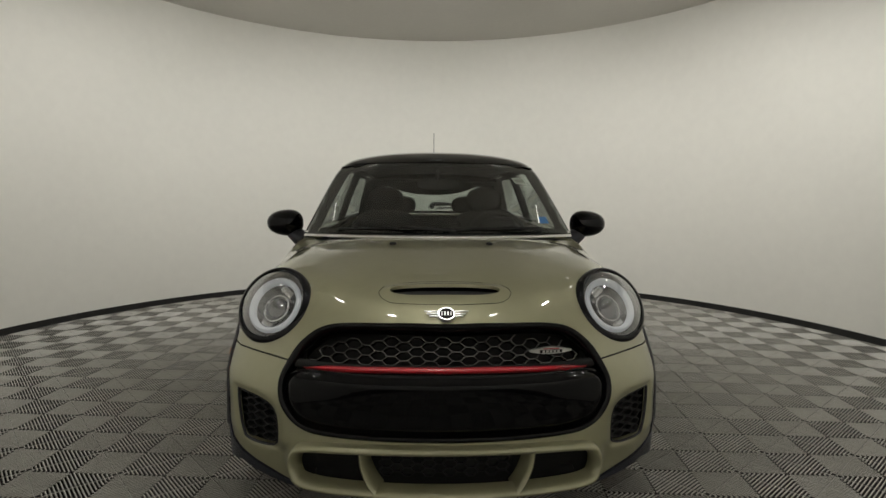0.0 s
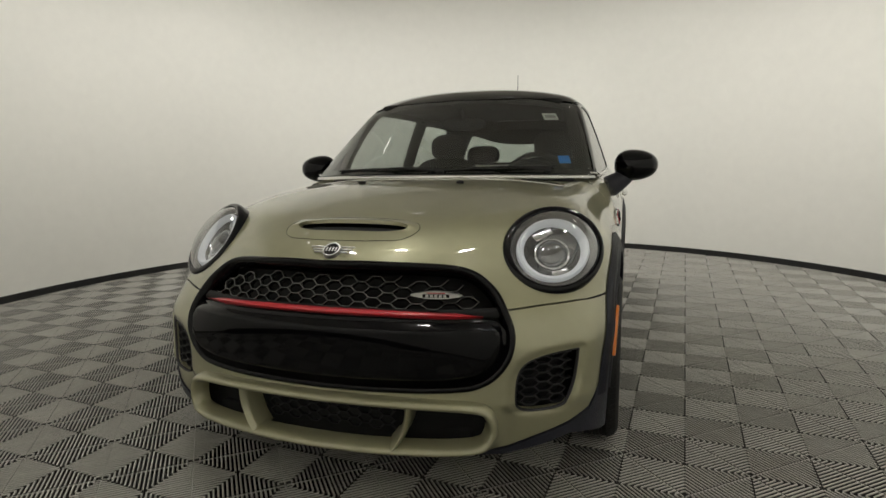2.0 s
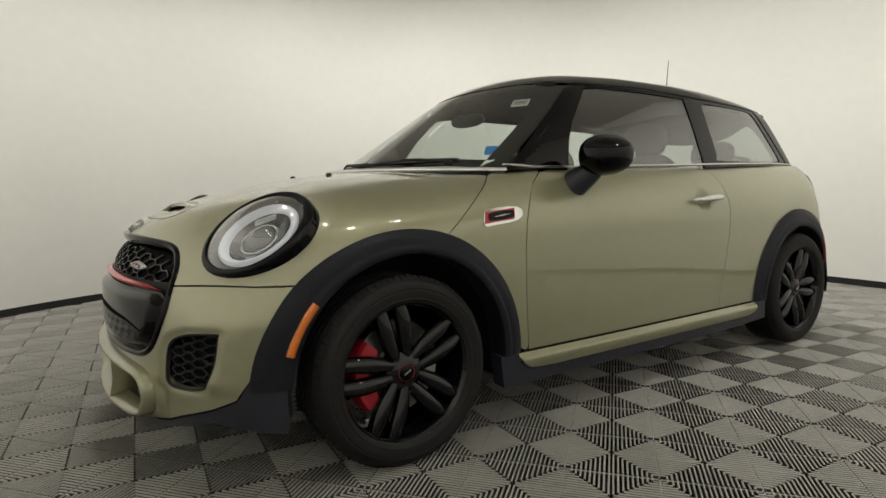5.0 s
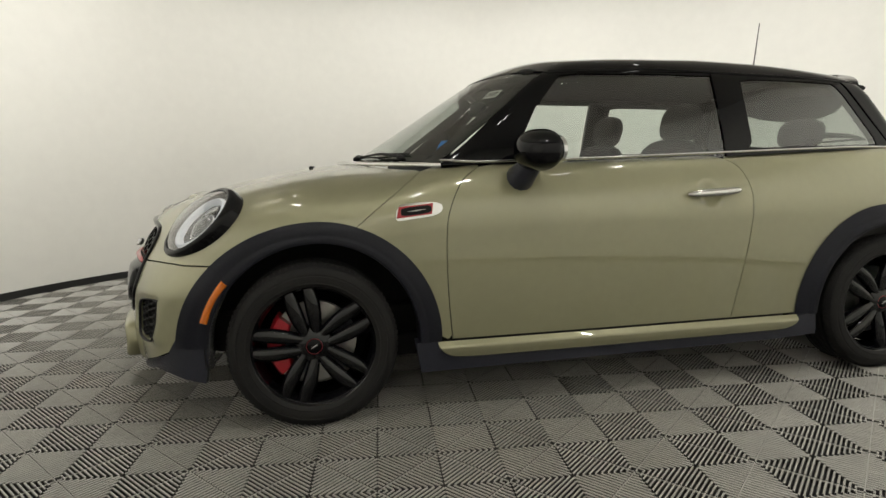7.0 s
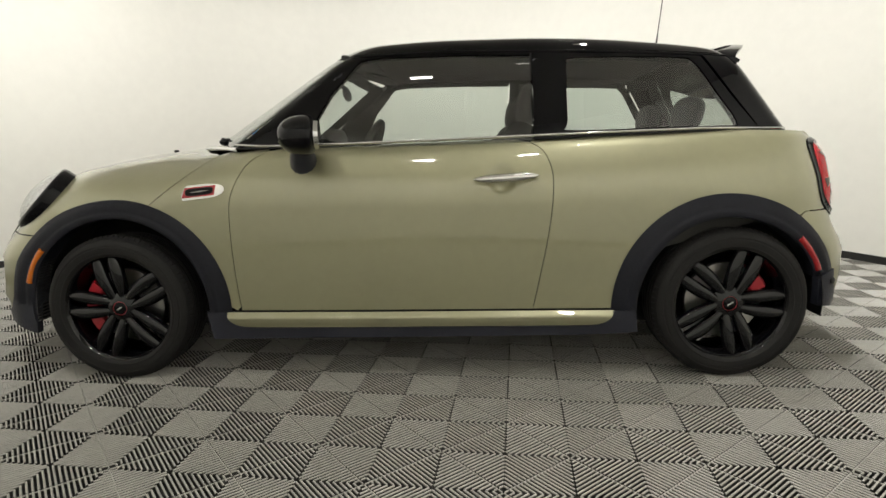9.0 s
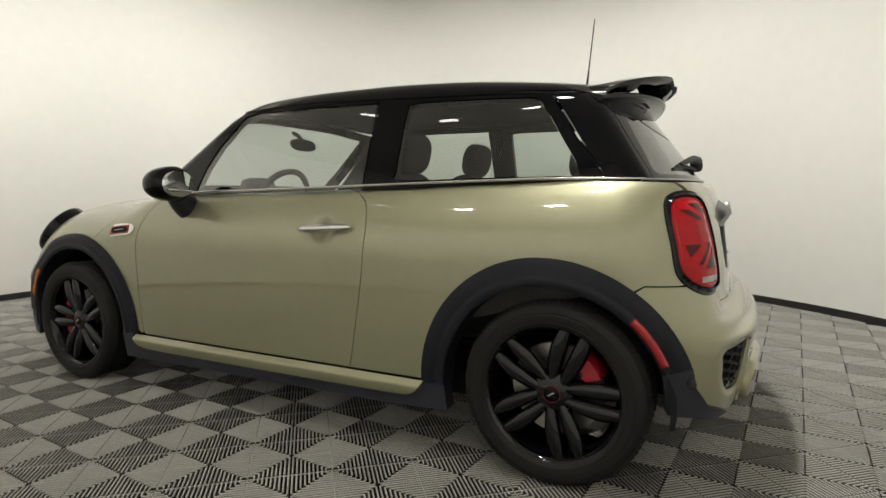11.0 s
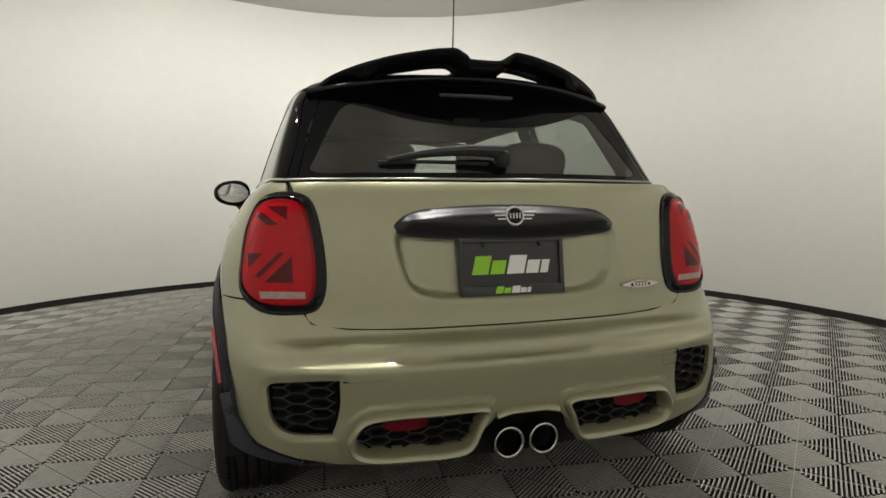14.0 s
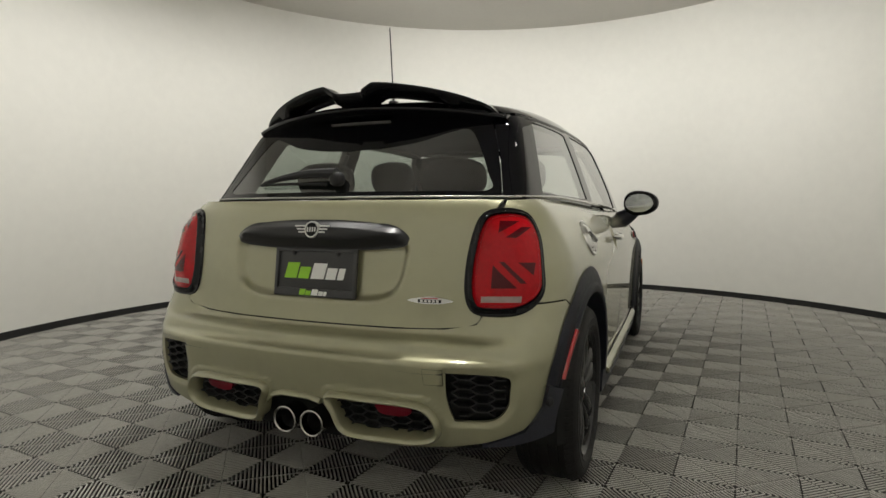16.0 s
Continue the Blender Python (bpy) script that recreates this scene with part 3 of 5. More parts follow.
def lamp_ring(k, lift=0.0, n=64):
    a = np.linspace(0, 2 * math.pi, n, endpoint=False)
    c, u, v, m = (np.array(w) for w in (LAMP_C, LAMP_A, LAMP_B, LAMP_N))
    return c + 0.187 * k * np.cos(a)[:, None] * u + 0.148 * k * np.sin(a)[:, None] * v + lift * m


def flat_on(wrap, f, *runs):
    """Several runs of flat spots, each (view, spots), as one line flat in the wrap."""
    return np.concatenate([wrap[1](on(f, view, spots)) for view, spots in runs])


# Bonnet: down to the seam above the bumper, round the lamps and over the wings.
half = [(ABOVE, spline([(0.0, 0.132), (0.2, 0.162), (0.4, 0.253), (0.55, 0.342), (0.645, 0.41)], False)), (SIDE, HOOD_SEAM), (SIDE, arch(*FRONT_CUT, 72, 133, 22)),
        (SIDE, [(-0.33, 0.607), (-0.43, 0.608)]), (FRONT, [(0.70, 0.610), (0.62, 0.609), (0.53, 0.604), (0.40, 0.602), (0.2, 0.602), (0.0, 0.602)])]
right = flat_on(HOOD_WRAP, lower, *half)
HOOD_EDGE = np.concatenate([right, right[::-1][1:-1] * [-1, 1]])
lamp_hole = HOOD_WRAP[1](lamp_ring(0.90))
grille_hole = flat_on(HOOD_WRAP, lower, (FRONT, GRILLE))
scoop_hole = flat_on(HOOD_WRAP, lower, (ABOVE, SLOT))
scoop_line = flat_on(HOOD_WRAP, lower, (ABOVE, SCOOP))


def hood_shape(q):
    """The scoop's low hump with a lip over its slot."""
    d = np.where(inside(q, scoop_line), gap_to(q, scoop_line), 0)
    mid = scoop_hole[:, 1].mean()
    return 0.024 * step(0.0, 0.045, d) * step(mid - 0.006, mid + 0.012, q[:, 1])


hood = panel("hood", lower, HOOD_WRAP, HOOD_EDGE, PAINT, car, "olive metallic bonnet with a flat air scoop", holes=[lamp_hole, lamp_hole * [-1, 1], grille_hole, scoop_hole], gap=0.016, shape=hood_shape)
p, n = along(lower, HOOD_WRAP, dense(scoop_line, 0.01), 0.0005)
sweep("scoop_seam", p, n, 0.0025, 0.0006, VOID, hood, sides=3, sink=0.002)
panel("scoop_mesh", lower, HOOD_WRAP, flat_on(HOOD_WRAP, lower, (ABOVE, SLOT * [1.08, 1] + [0, 0])), DARK, hood, lift=-0.014, fold=0)
for s in (1, -1):
    p = on(lower, ABOVE, [(0.210 * s, 0.012)])[0]
    blob("washer_nozzle", (0.03, 0.02, 0.016), pose(*(p + [0, 0, 0.003])), DARK, hood, rings=8, steps=12)

# Front bumper.
right = flat_on(NOSE_WRAP, lower, (FRONT, [(0.0, 0.601), (0.2, 0.601), (0.40, 0.601), (0.53, 0.603), (0.62, 0.608), (0.70, 0.609)]), (SIDE, [(-0.43, 0.607), (-0.33, 0.606)]),
                (SIDE, arch(*FRONT_CUT, 134, 163, 12)), (SIDE, [(-0.46, 0.36), (-0.50, 0.30)]), (FRONT, [(0.70, 0.270), (0.60, 0.236), (0.53, 0.210), (0.48, 0.200), (0.30, 0.198), (0.0, 0.198)]))
BUMPER = np.concatenate([right, right[::-1][1:-1] * [-1, 1]])
fog_flat = flat_on(NOSE_WRAP, lower, (FRONT, FOG))
air_flat = flat_on(NOSE_WRAP, lower, (FRONT, AIR))


def bumper_shape(q):
    """Hollows round the side intakes, a chin step over the lower frame."""
    q = np.abs(q * [1, 1])
    d = gap_to(q, fog_flat)
    out = -0.010 * step(0.024, 0.0, d)
    d = np.where(inside(q, air_flat), 0, gap_to(q, air_flat))
    return out - 0.016 * step(0.012, 0.046, d) * step(0.352, 0.305, q[:, 1]) * step(0.80, 0.62, q[:, 0])


p, n = along(lower, HOOD_WRAP, dense(HOOD_EDGE, 0.03), -0.014)
sweep("hood_seal", p, n, 0.030, 0.002, VOID, hood, sides=3, sink=0.004)
bumper = panel("front_bumper", lower, NOSE_WRAP, BUMPER, PAINT, car, "olive painted front bumper with three intakes", holes=[flat_on(NOSE_WRAP, lower, (FRONT, GRILLE)), fog_flat, fog_flat * [-1, 1], air_flat], gap=0.011, shape=bumper_shape)
for s in (1, -1):
    p, n = along(lower, NOSE_WRAP, dense(fog_flat, 0.012), -0.010)
    sweep("intake_rim", p, n, 0.007, 0.003, DARK, bumper, flip=s < 0)
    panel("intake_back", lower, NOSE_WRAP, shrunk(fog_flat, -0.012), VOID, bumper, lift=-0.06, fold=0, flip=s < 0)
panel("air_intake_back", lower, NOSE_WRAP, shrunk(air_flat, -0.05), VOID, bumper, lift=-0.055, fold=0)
p, n = along(lower, NOSE_WRAP, dense(air_flat, 0.014), 0.010)
p[:, 1] -= 0.012 * step(0.30, 0.21, p[:, 2])
sweep("chin_frame", p, n, 0.036, 0.024, PAINT, bumper, "olive painted frame round the lower intake", sink=0.03, sides=12)
for s in (1, -1):
    line = spline([(0.268 * s, 0.350), (0.262 * s, 0.30), (0.243 * s, 0.255), (0.217 * s, 0.219)], False)
    p, n = along(lower, FRONT, line, 0.006)
    p[:, 1] -= 0.012 * step(0.30, 0.21, p[:, 2])
    sweep("chin_strut", p, n, 0.030, 0.026, PAINT, bumper, closed=False, sink=0.05)


def honeycomb(name, f, wrap, line, cell, bar, lift, mat, parent, flip=False, tall=0.62, label=""):
    """A net of six-sided cells of thin bars inside an outline."""
    lo, hi = line.min(0), line.max(0)
    w, h = cell, cell * tall
    bars = []
    for r in range(int((hi[1] - lo[1]) / h) + 3):
        for c in range(int((hi[0] - lo[0]) / w / 0.7) + 3):
            x, z = lo[0] + (c - 1) * w * 0.7, lo[1] + (r - 1) * h + (c % 2) * h / 2
            b, d, e, g = (x - w / 5, z + h / 2), (x + w / 5, z + h / 2), (x + w / 2, z), (x + w / 5, z - h / 2)
            bars += [(b, d), (d, e), (e, g)]
    ends = np.array(bars)
    ok = inside(ends[:, 0], line) & inside(ends[:, 1], line)
    ends = ends[ok]
    p0, n0 = along(f, wrap, ends[:, 0], lift)
    p1, n1 = along(f, wrap, ends[:, 1], lift)
    verts, faces = [], []
    for a, b, n in zip(p0, p1, (n0 + n1) / 2):
        side = np.cross(b - a, n)
        side *= bar / 2 / np.linalg.norm(side)
        k = len(verts)
        for e in (a, b):
            verts += [e + side - n * bar * 3, e + side * 0.6, e - side * 0.6, e - side - n * bar * 3]
        faces += [(k + m, k + m + 4, k + m + 5, k + m + 1) for m in range(3)]
    verts = np.array(verts)
    if flip:
        verts = verts * [-1, 1, 1]
        faces = [q[::-1] for q in faces]
    return mesh_object(name, verts, faces, mat, parent, label, smooth=False)


for s in (1, -1):
    honeycomb("intake_mesh", lower, NOSE_WRAP, fog_flat, 0.052, 0.006, -0.020, DARK, bumper, flip=s < 0, tall=0.5, label="black honeycomb mesh")
honeycomb("lower_mesh", lower, NOSE_WRAP, air_flat * [0.5, 0.94] + [0, 0.017], 0.05, 0.006, -0.045, DARK, bumper, label="black honeycomb mesh")
right = flat_on(NOSE_WRAP, lower, (FRONT, [(0.0, 0.196), (0.48, 0.198), (0.53, 0.208), (0.60, 0.234), (0.70, 0.268)]), (SIDE, [(-0.50, 0.298), (-0.462, 0.36)]), (SIDE, [(-0.445, 0.424), (-0.335, 0.428), (-0.35, 0.30), (-0.37, 0.190), (-0.50, 0.222)]), (FRONT, [(0.70, 0.232), (0.62, 0.208), (0.52, 0.186), (0.30, 0.180), (0.0, 0.180)]))
panel("front_lip", lower, NOSE_WRAP, np.concatenate([right, right[::-1][1:-1] * [-1, 1]]), CLAD, car, "grained black plastic lower lip", gap=0.018, fold=0.03, shape=lambda q: 0.020 * step(0.62, 0.84, np.abs(q[:, 0])) - 0.011)

# Grille: gloss surround, honeycomb with bright edges, red bar, black bumper bar.
gflat = flat_on(NOSE_WRAP, lower, (FRONT, GRILLE))
p, n = along(lower, NOSE_WRAP, dense(gflat, 0.014), 0.002)
grille = sweep("grille", p, n, 0.032, 0.007, PIANO, car, "gloss black oval grille surround", sink=0.03)
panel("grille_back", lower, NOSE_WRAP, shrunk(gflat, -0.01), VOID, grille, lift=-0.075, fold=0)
MESH_LINE = spline(mirrored([(0, 0.712), (0.20, 0.712), (0.37, 0.692), (0.44, 0.652), (0.475, 0.608), (0.25, 0.606), (0, 0.606)]))
mflat = flat_on(NOSE_WRAP, lower, (FRONT, MESH_LINE))
honeycomb("grille_mesh", lower, NOSE_WRAP, mflat, 0.060, 0.0046, -0.020, NET, grille, tall=0.5, label="gloss black honeycomb mesh")
p, n = along(lower, FRONT, np.stack([np.linspace(-0.462, 0.462, 60), 0.603 - 0.012 * np.linspace(-1, 1, 60) ** 4], -1), -0.009)
sweep("red_bar", p, n, 0.023, 0.010, RED, grille, "red enamelled bar across the grille", closed=False, sink=0.02, widths=0.023 * np.clip((1 - np.abs(np.linspace(-1, 1, 60))) * 7, 0.25, 1))
BAR = spline(mirrored([(0, 0.590), (0.25, 0.590), (0.460, 0.588), (0.516, 0.564), (0.531, 0.525), (0.516, 0.463), (0.460, 0.416), (0.35, 0.398), (0.18, 0.393), (0, 0.392)]))
bflat = flat_on(NOSE_WRAP, lower, (FRONT, BAR))


def bar_shape(q):
    return 0.026 * step(0.0, 0.035, gap_to(q, bflat)) - 0.008


panel("bumper_bar", lower, NOSE_WRAP, bflat, PIANO, grille, "gloss black bar inside the grille", gap=0.013, shape=bar_shape, fold=0.03)

# Wings, doors, rear quarters, sills.
for s in (1, -1):
    flip = s < 0
    panel("front_wing", lower, SIDE, FENDER, PAINT, car, flip=flip)
    door = panel("door", lower, SIDE, DOOR, PAINT, car, "olive painted door, closed", flip=flip, gap=0.013, shape=lambda q: -0.016 * step(0.062, 0.02, np.hypot(q[:, 0] - 1.588, (q[:, 1] - 0.808) * 1.0)))
    p, n = along(lower, SIDE, dense(DOOR, 0.03), -0.012)
    sweep("door_seal", p, n, 0.030, 0.002, VOID, door, flip=flip, sides=3, sink=0.004)
    panel("door_lining", lower, SIDE, shrunk(DOOR, 0.02), LINER, door, lift=-0.07, fold=0, gap=0.05, flip=flip)
    # Pull handle: a chrome bar across the dished grip.
    y = np.linspace(1.478, 1.726, 25)
    z = 0.814 + 0.006 * (y - 1.6) / 0.12
    c = on(lower, SIDE, np.stack([y, z], -1))
    u = (y - 1.602) / 0.124
    c[:, 0] += 0.014 + 0.016 * (1 - u**4)
    if flip:
        c = c * [-1, 1, 1]
    tube("door_handle", c, 0.016, CHROME, door, "chrome pull handle", sides=12, radii=0.017 * np.sqrt(np.maximum(1 - np.abs(u) ** 3, 0.06)))
    right = [(SIDE, DOOR_REAR), (SIDE, np.stack([np.linspace(1.72, 2.55, 16), belt(np.linspace(1.72, 2.55, 16))], -1)), (SIDE, [(2.66, 0.979), (2.735, 0.977)]), (REAR, [(0.607, 0.973), (0.582, 0.90), (0.576, 0.80), (0.576, 0.67)]),
             (SIDE, [(2.84, 0.6655), (2.76, 0.6655)]), (SIDE, arch(*REAR_CUT, 55, 176, 34)), (SIDE, [(2.028, 0.287)])]
    QUARTER = flat_on(TAIL_WRAP, lower, *right)
    tail_flat = flat_on(TAIL_WRAP, lower, (REAR, TAIL_LAMP))
    quarter = panel("rear_quarter", lower, TAIL_WRAP, QUARTER, PAINT, car, "olive painted rear quarter panel", holes=[shrunk(tail_flat, 0.006)], flip=flip)
    panel("quarter_lining", lower, SIDE, np.array([(1.80, 0.40), (2.6, 0.62), (2.62, 0.96), (1.78, 0.95)]), LINER, quarter, lift=-0.06, fold=0, gap=0.05, flip=flip)
    if flip:
        # Fuel filler: a bright ring and a chrome cap with a grip across it.
        ring = np.array([(2.305 + 0.072 * math.cos(a), 0.836 + 0.060 * math.sin(a)) for a in np.linspace(0, 2 * math.pi, 48, endpoint=False)])
        p, n = along(lower, SIDE, ring, 0.0)
        cap = sweep("fuel_cap", p, n, 0.014, 0.007, CHROME, quarter, "round chrome fuel filler cap", flip=True)
        panel("cap_dish", lower, SIDE, ring, CHROME, cap, gap=0.012, lift=0.002, flip=True, shape=lambda q: 0.012 * step(0.9, 0.55, np.hypot((q[:, 0] - 2.305) / 0.072, (q[:, 1] - 0.836) / 0.060)))
        p, n = along(lower, SIDE, np.stack([np.linspace(2.27, 2.34, 12), np.linspace(0.820, 0.852, 12)], -1), 0.015)
        sweep("cap_grip", p, n, 0.014, 0.010, CHROME, cap, closed=False, flip=True)
    # Sill: painted blade over a grained rocker.
    blade = np.concatenate([spline([(0.455, 0.283), (0.475, 0.250), (0.52, 0.226), (0.62, 0.221)], False), spline([(1.88, 0.224), (1.965, 0.228), (2.01, 0.250), (2.03, 0.283)], False)])
    panel("sill", lower, SIDE, blade, PAINT, car, flip=flip, gap=0.012, shape=lambda q: 0.030 * step(0.288, 0.262, q[:, 1]) - 0.006 * step(0.25, 0.222, q[:, 1]))
    rocker = np.concatenate([[(0.375, 0.287), (0.46, 0.287)], spline([(0.46, 0.280), (0.475, 0.248), (0.52, 0.223), (0.62, 0.218)], False), spline([(1.88, 0.221), (1.965, 0.225), (2.01, 0.248), (2.03, 0.280)], False), [(2.115, 0.287), (2.125, 0.19), (1.9, 0.180), (0.7, 0.172), (0.395, 0.168)]])
    panel("rocker", lower, SIDE, rocker, CLAD, car, "grained black plastic rocker", flip=flip, gap=0.02, lift=0.016, fold=0.06)

# Tailgate below the window, with a dished plate recess.
right = flat_on(REAR, lower, (REAR, spline(HATCH_SIDE, False)))
HATCH = np.concatenate([[(0, 0.975)], right, right[::-1][1:] * [-1, 1]])
RECESS = spline(mirrored([(0, 0.862), (0.25, 0.858), (0.333, 0.84), (0.338, 0.78), (0.310, 0.69), (0.235, 0.652), (0.1, 0.645), (0, 0.644)]))


def hatch_shape(q):
    return -0.026 * step(0.0, 0.032, np.where(inside(q, RECESS), gap_to(q, RECESS), 0))


tailgate = panel("tailgate", lower, REAR, HATCH, PAINT, car, "olive painted tailgate with a dished recess", gap=0.0095, shape=hatch_shape, holes=[shrunk(TAIL_LAMP, 0.006), shrunk(TAIL_LAMP, 0.006) * [-1, 1]])
p, n = along(lower, REAR, dense(HATCH, 0.03), -0.012)
sweep("tailgate_seal", p, n, 0.030, 0.002, VOID, tailgate, sides=3, sink=0.004)
TRIM = spline(mirrored([(0, 0.914), (0.12, 0.912), (0.27, 0.899), (0.325, 0.872), (0.338, 0.846), (0.30, 0.824), (0.14, 0.812), (0, 0.810)]))
panel("boot_handle_trim", lower, REAR, TRIM, SATIN, tailgate, "gloss black boot handle strip", gap=0.014, fold=0.03, shape=lambda q: -0.002 + 0.034 * step(0.0, 0.045, gap_to(q, TRIM)))

# Rear bumper.
right = flat_on(TAIL_WRAP, lower, (REAR, [(0.0, 0.5785), (0.30, 0.5805), (0.465, 0.5865), (0.556, 0.6045), (0.580, 0.640), (0.60, 0.662)]), (SIDE, [(2.835, 0.6645), (2.76, 0.6645)]), (SIDE, arch(*REAR_CUT, 54, 22, 14)),
                (SIDE, [(2.868, 0.42), (2.893, 0.36)]), (REAR, [(0.70, 0.305), (0.60, 0.268), (0.50, 0.248), (0.30, 0.232), (0.165, 0.240), (0.125, 0.315), (0.085, 0.352), (0.0, 0.358)]))
REAR_BUMPER = np.concatenate([right, right[::-1][1:-1] * [-1, 1]])
vent_flat, loop_flat = flat_on(TAIL_WRAP, lower, (REAR, VENT)), flat_on(TAIL_WRAP, lower, (REAR, LOOP))


def rear_shape(q):
    q = np.abs(q)
    out = -0.008 * step(0.022, 0.0, gap_to(q, vent_flat))
    d = np.where(inside(q, loop_flat), 0, gap_to(q, loop_flat))
    return out + 0.004 * step(0.030, 0.022, d)


rear_bumper = panel("rear_bumper", lower, TAIL_WRAP, REAR_BUMPER, PAINT, car, "olive painted rear bumper with black mesh inserts", holes=[shrunk(tail_flat, 0.006), shrunk(tail_flat, 0.006) * [-1, 1], vent_flat, vent_flat * [-1, 1], loop_flat, loop_flat * [-1, 1]], gap=0.0095, shape=rear_shape)
for s in (1, -1):
    flip = s < 0
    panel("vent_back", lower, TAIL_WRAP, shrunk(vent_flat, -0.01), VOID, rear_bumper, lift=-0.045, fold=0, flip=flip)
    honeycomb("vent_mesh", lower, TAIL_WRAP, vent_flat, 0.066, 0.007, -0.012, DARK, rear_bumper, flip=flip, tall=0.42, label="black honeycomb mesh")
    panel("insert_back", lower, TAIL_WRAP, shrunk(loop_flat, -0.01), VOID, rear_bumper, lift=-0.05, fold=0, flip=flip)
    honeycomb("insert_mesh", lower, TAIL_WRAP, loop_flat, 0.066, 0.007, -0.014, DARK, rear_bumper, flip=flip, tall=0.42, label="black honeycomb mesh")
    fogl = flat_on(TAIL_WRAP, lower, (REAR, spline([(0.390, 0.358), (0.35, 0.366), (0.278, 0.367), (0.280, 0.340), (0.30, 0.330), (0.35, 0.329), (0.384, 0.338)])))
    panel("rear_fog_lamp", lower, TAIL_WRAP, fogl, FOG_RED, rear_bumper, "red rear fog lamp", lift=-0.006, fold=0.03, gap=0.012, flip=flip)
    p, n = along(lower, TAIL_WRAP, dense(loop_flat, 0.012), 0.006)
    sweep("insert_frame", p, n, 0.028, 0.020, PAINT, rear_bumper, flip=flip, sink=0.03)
    # Shade of the bumper's crease, drawn as a dark tapering bead.
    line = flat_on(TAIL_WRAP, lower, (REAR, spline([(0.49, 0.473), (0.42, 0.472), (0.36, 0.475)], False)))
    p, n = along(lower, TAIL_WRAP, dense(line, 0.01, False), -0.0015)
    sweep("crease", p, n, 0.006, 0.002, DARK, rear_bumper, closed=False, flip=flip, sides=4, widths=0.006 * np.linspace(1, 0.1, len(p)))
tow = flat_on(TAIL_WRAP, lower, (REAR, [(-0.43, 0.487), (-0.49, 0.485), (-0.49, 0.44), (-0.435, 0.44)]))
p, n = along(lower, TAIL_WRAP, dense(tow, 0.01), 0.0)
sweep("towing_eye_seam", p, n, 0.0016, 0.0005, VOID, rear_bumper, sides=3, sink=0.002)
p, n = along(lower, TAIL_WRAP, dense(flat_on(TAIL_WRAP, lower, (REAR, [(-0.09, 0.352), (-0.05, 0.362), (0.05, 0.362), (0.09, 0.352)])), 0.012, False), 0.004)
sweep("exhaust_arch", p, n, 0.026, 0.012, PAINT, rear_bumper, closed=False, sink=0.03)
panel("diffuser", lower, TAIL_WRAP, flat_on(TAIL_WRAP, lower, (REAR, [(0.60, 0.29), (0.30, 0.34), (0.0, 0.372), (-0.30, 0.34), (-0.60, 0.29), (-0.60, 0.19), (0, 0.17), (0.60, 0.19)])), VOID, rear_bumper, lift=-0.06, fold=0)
# Grained corner pieces behind the rear wheels, with parking sensors.
for s in (1, -1):
    flip = s < 0
    corner = flat_on(TAIL_WRAP, lower, (SIDE, [(2.816, 0.405), (2.893, 0.433), (2.905, 0.37)]), (REAR, [(0.70, 0.303), (0.60, 0.266), (0.59, 0.256), (0.66, 0.258)]), (SIDE, [(2.89, 0.275), (2.828, 0.287)]))
    piece = panel("rear_corner", lower, TAIL_WRAP, corner, CLAD, car, "grained black plastic corner piece", flip=flip, fold=0.03, gap=0.018, shape=lambda q: 0.004 + 0.015 * step(0.62, 0.82, np.abs(q[:, 0])))
    c = (on(lower, REAR, [(0.753, 0.383)])[0] + [0.008, 0.007, 0]) * [s, 1, 1]
    lathe("parking_sensor", [(0.0, 0.012), (0.008, 0.012), (0.011, 0.009), (0.014, 0.008), (0.014, -0.01)], DARK, piece, steps=16, matrix=pose(*c, 0, 0, 35 if s > 0 else 145))


